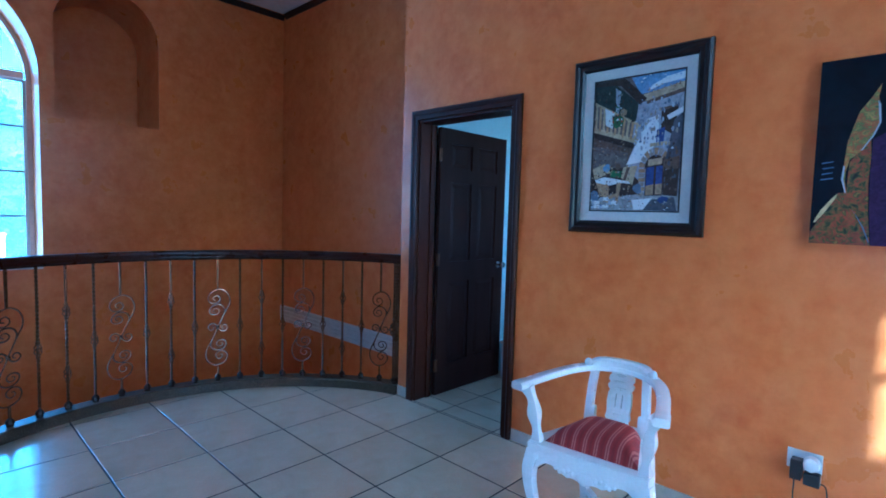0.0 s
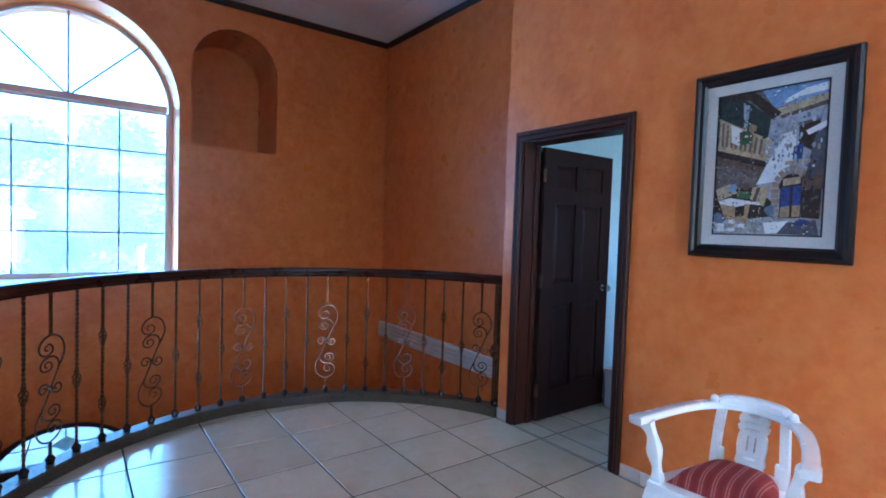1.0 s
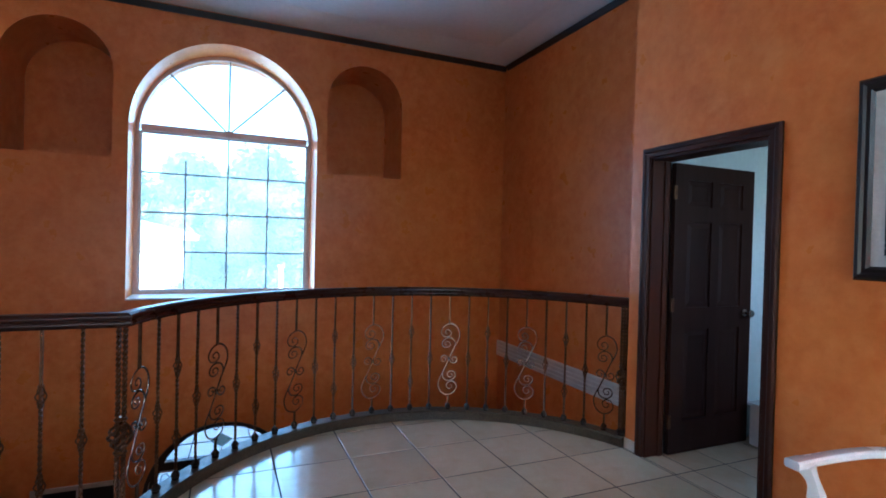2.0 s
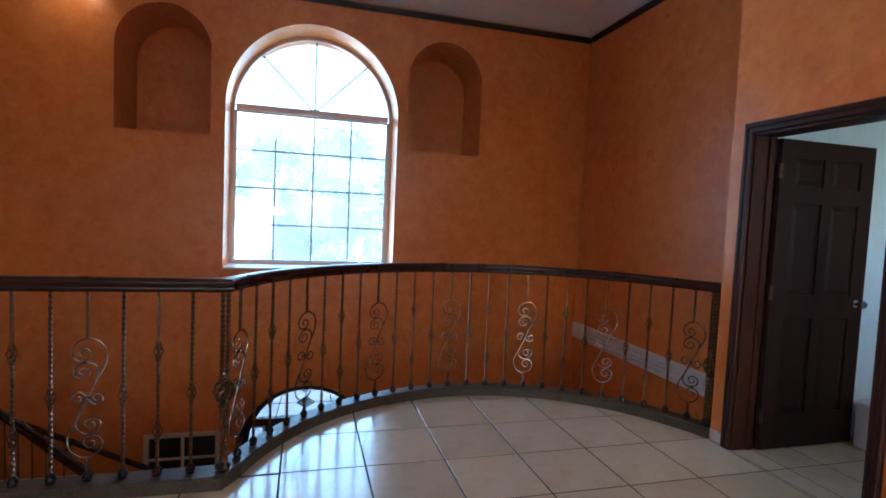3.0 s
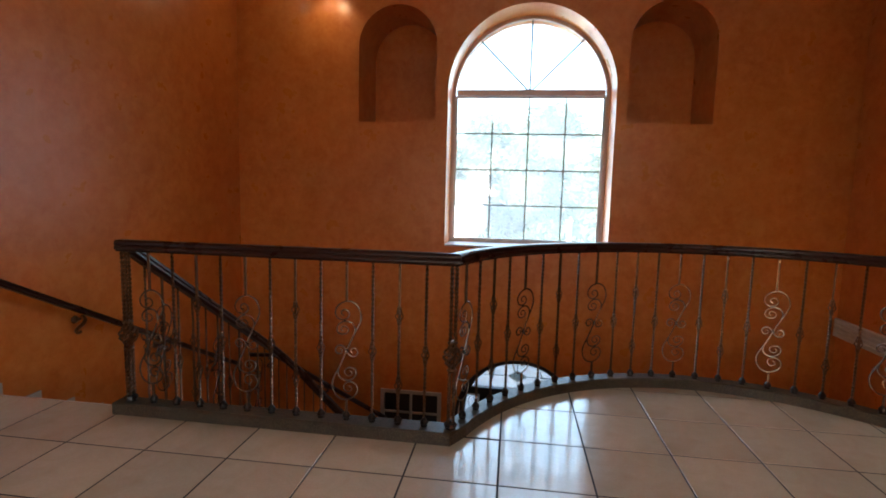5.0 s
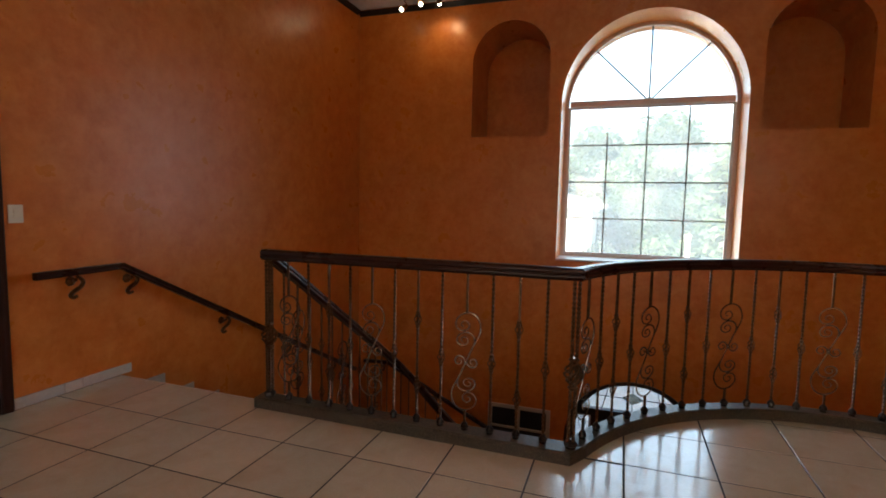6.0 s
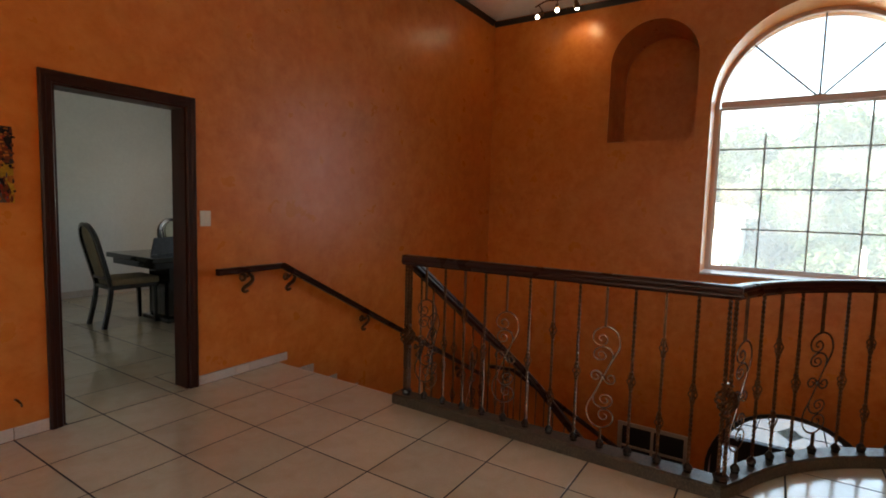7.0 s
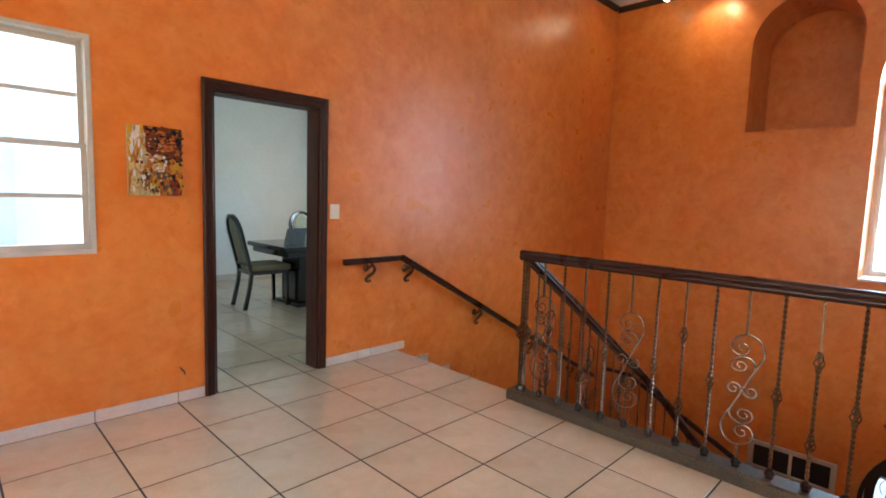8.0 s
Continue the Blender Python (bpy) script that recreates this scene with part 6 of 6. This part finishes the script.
def house(name, x0, x1, y0, y1, z1, label, windows=()):
    """A rendered house with a hipped roof and, where given, windows: (face, centre, low, wide, high)."""
    h = thing(name, label, "house")
    part("wall", box(x0, x1, y0, y1, Z_GROUND, z1), EXTERIOR, h)
    bm = bmesh.new()
    o = 0.5
    e = [bm.verts.new((x, y, z1)) for x, y in ((x0 - o, y0 - o), (x1 + o, y0 - o), (x1 + o, y1 + o), (x0 - o, y1 + o))]
    u = [bm.verts.new((x, y, z1 + 0.18)) for x, y in ((x0 - o, y0 - o), (x1 + o, y0 - o), (x1 + o, y1 + o), (x0 - o, y1 + o))]
    mx, my = (x0 + x1) / 2, (y0 + y1) / 2
    hy = max(0.2, (y1 - y0) / 2 - (x1 - x0) / 2)
    p, q = bm.verts.new((mx, my - hy, z1 + 1.3)), bm.verts.new((mx, my + hy, z1 + 1.3))
    bm.faces.new(e)
    for k in range(4):
        bm.faces.new((e[k], e[(k + 1) % 4], u[(k + 1) % 4], u[k]))
    bm.faces.new((u[0], u[1], p))
    bm.faces.new((u[1], u[2], q, p))
    bm.faces.new((u[2], u[3], q))
    bm.faces.new((u[3], u[0], p, q))
    part("roof", bm, ROOF, h, "grey hipped roof")
    for face, c, low, wide, high in windows:
        if face == "e":
            w = part("window", prism(rect(c - wide / 2, c + wide / 2, low, low + high), [rect(c - wide / 2 + 0.06, c + wide / 2 - 0.06, low + 0.06, low + high - 0.06)], "x", x1, x1 + 0.05), ALU, h)
            part("pane", box(x1 - 0.02, x1 + 0.01, c - wide / 2 + 0.06, c + wide / 2 - 0.06, low + 0.06, low + high - 0.06), FROST, w)
        else:
            w = part("window", prism(rect(c - wide / 2, c + wide / 2, low, low + high), [rect(c - wide / 2 + 0.06, c + wide / 2 - 0.06, low + 0.06, low + high - 0.06)], "y", y1, y1 + 0.05), ALU, h)
            part("pane", box(c - wide / 2 + 0.06, c + wide / 2 - 0.06, y1 - 0.02, y1 + 0.01, low + 0.06, low + high - 0.06), FROST, w)
    return h


house("neighbour_house", -26, -18, -9.5, -1.15, 1.25, "white rendered house with grey window beyond the trees", [("e", -1.9, -1.6, 1.0, 1.0), ("e", -4.5, -1.6, 1.4, 1.0)])
house("neighbour_house", -3.0, 14, -15.0, -9.2, 8.8, "tall white rendered house beyond the south window")
# last house-shaped block is an unseen addition that stops sun at the large east opening
house("neighbour_house", 7.2, 9.0, -12.0, -1.85, 6.5, "unseen white block added to keep the sun off the large east opening")
post = thing("gate_post", "slim white post in front of the trees", "post")
part("shaft", box(-15.06, -14.94, 1.82, 1.94, Z_GROUND, 0.45, 0.01), EXTERIOR, post)
part("cap", box(-15.09, -14.91, 1.79, 1.97, 0.45, 0.52, 0.01), EXTERIOR, post)

# wooded ridge far behind the trees
HILL = simple("hazy_wooded_hill", (0.075, 0.095, 0.055), (0.05, 0.068, 0.035), 0.25, (0.9, 0.95), bump=0.0)
bm = bmesh.new()
cols = []
for i in range(81):
    y = -160 + 4 * i
    col = []
    for j in range(14):
        f = j / 13
        h = (9.5 + 4.5 * noise.noise((i * 0.13, 0.4, 0)) + 2.0 * noise.noise((i * 0.5, 3.1, 0))) * math.sin(f * math.pi / 2) + 1.2 * noise.noise((i * 0.9, j * 0.9, 2.0)) * f
        col.append(bm.verts.new((-75 - 45 * f + 3 * noise.noise((i * 0.7, j * 0.7, 5.0)), y, Z_GROUND - 0.2 + h + 3 * f)))
    cols.append(col)
for c1, c2 in zip(cols, cols[1:]):
    for j in range(13):
        bm.faces.new((c1[j], c1[j + 1], c2[j + 1], c2[j]))
structure("backdrop", bm, HILL, "hazy green wooded ridge in the distance", True)


# ---- floor tiles, each a piece of its own ----
S = 0.45


def clip(poly, a, b, c):
    """The part of a convex outline where a*x + b*y >= c."""
    out = []
    for i, p in enumerate(poly):
        q = poly[(i + 1) % len(poly)]
        dp, dq = a * p[0] + b * p[1] - c, a * q[0] + b * q[1] - c
        if dp >= 0:
            out.append(p)
        if dp * dq < 0:
            f = dp / (dp - dq)
            out.append((p[0] + (q[0] - p[0]) * f, p[1] + (q[1] - p[1]) * f))
    return out


def tile_bm(poly):
    """A tile with a small eased edge, top at zero."""
    bm = bmesh.new()
    cx = sum(p[0] for p in poly) / len(poly)
    cy = sum(p[1] for p in poly) / len(poly)
    g, e = 0.0046, 0.0016
    lo, mid, hi = [], [], []
    for x, y in poly:
        d = Vector((cx - x, cy - y))
        sx, sy = (1 if d.x > 0 else -1), (1 if d.y > 0 else -1)
        lo.append(bm.verts.new((x + sx * g, y + sy * g, -0.002)))
        mid.append(bm.verts.new((x + sx * g, y + sy * g, -0.0008)))
        hi.append(bm.verts.new((x + sx * (g + e), y + sy * (g + e), 0)))
    n = len(poly)
    for r1, r2 in ((lo, mid), (mid, hi)):
        for k in range(n):
            bm.faces.new((r1[k], r1[(k + 1) % n], r2[(k + 1) % n], r2[k]))
    bm.faces.new(hi)
    return bm


full = None


def lay(parent, x0, y0, limits=(), disc=False):
    """One tile of the grid, cut by the limits."""
    global full
    poly = [(x0, y0), (x0 + S, y0), (x0 + S, y0 + S), (x0, y0 + S)]
    whole = list(poly)
    for a, b, c in limits:
        poly = clip(poly, a, b, c)
        if len(poly) < 3:
            return
    if disc:
        for k in range(49):
            a = -A0 - 0.1 + (A0 + A1 + 0.2) * k / 48
            poly = clip(poly, math.cos(a), -math.sin(a), math.cos(a) * ARC_X - math.sin(a) * ARC_Y - 1.63)
            if len(poly) < 3:
                return
    if poly == whole:
        if full is None:
            full = link_mesh("tile", tile_bm([(0, 0), (S, 0), (S, S), (0, S)]), TILE)
            ob = full
        else:
            ob = new("tile", full.data)
        ob.parent = parent
        ob.location = (x0, y0, 0)
    else:
        part("tile", tile_bm(poly), TILE, parent)


for i in range(-4, 12):
    for j in range(-9, 7):
        x, y = i * S, j * S
        if x >= 0:
            lay(floor, x, y, [(-1, 0, -X_EAST), (0, 1, Y_SOUTH), (0, -1, -Y_PICTURE)])
        elif y + S <= -0.4:
            lim = [(0, 1, Y_SOUTH), (1, 0, -0.44)]
            if y + S <= -2.2:
                lim[1] = (1, 0, -0.466)
            if i == -2:
                if y + S > -2.2:
                    continue
            lay(floor, x, y, lim)
        elif y < 0 and y + S > -0.1:
            lay(floor, x, y, [(1, 0, -0.44)] if i == -1 else [(1, 0, 99)])
        if x < 0 and y >= -0.46:
            if i == -1 and y < -0.1:
                continue
            lay(floor, x, y, [(0, -1, -Y_PICTURE)], True)
DOOR_X0, DOOR_X1 = 0.345, 1.09
for i in range(-6, 4):
    for j in range(-18, -9):
        lay(floor_dining, i * S, j * S, [(-1, 0, -1.7)])
    for sides in ([(-1, 0, -DOOR_X0)], [(1, 0, DOOR_X1), (-1, 0, -1.7)]):
        lay(floor_dining, i * S, -9 * S, [(0, -1, 3.762), *sides])
    lay(floor_dining, i * S, -9 * S, [(0, -1, -Y_SOUTH), (1, 0, DOOR_X0), (-1, 0, -DOOR_X1)])
for i in range(-1, 5):
    for j in range(6, 12):
        lay(floor_bath, i * S, j * S, [(0, 1, Y_PICTURE + 0.15), (1, 0, -0.32)])
for i in range(-1, 2):
    lay(floor_bath, i * S, 6 * S, [(0, 1, Y_PICTURE), (0, -1, -Y_PICTURE - 0.15), (1, 0, -0.27), (-1, 0, -0.525)])
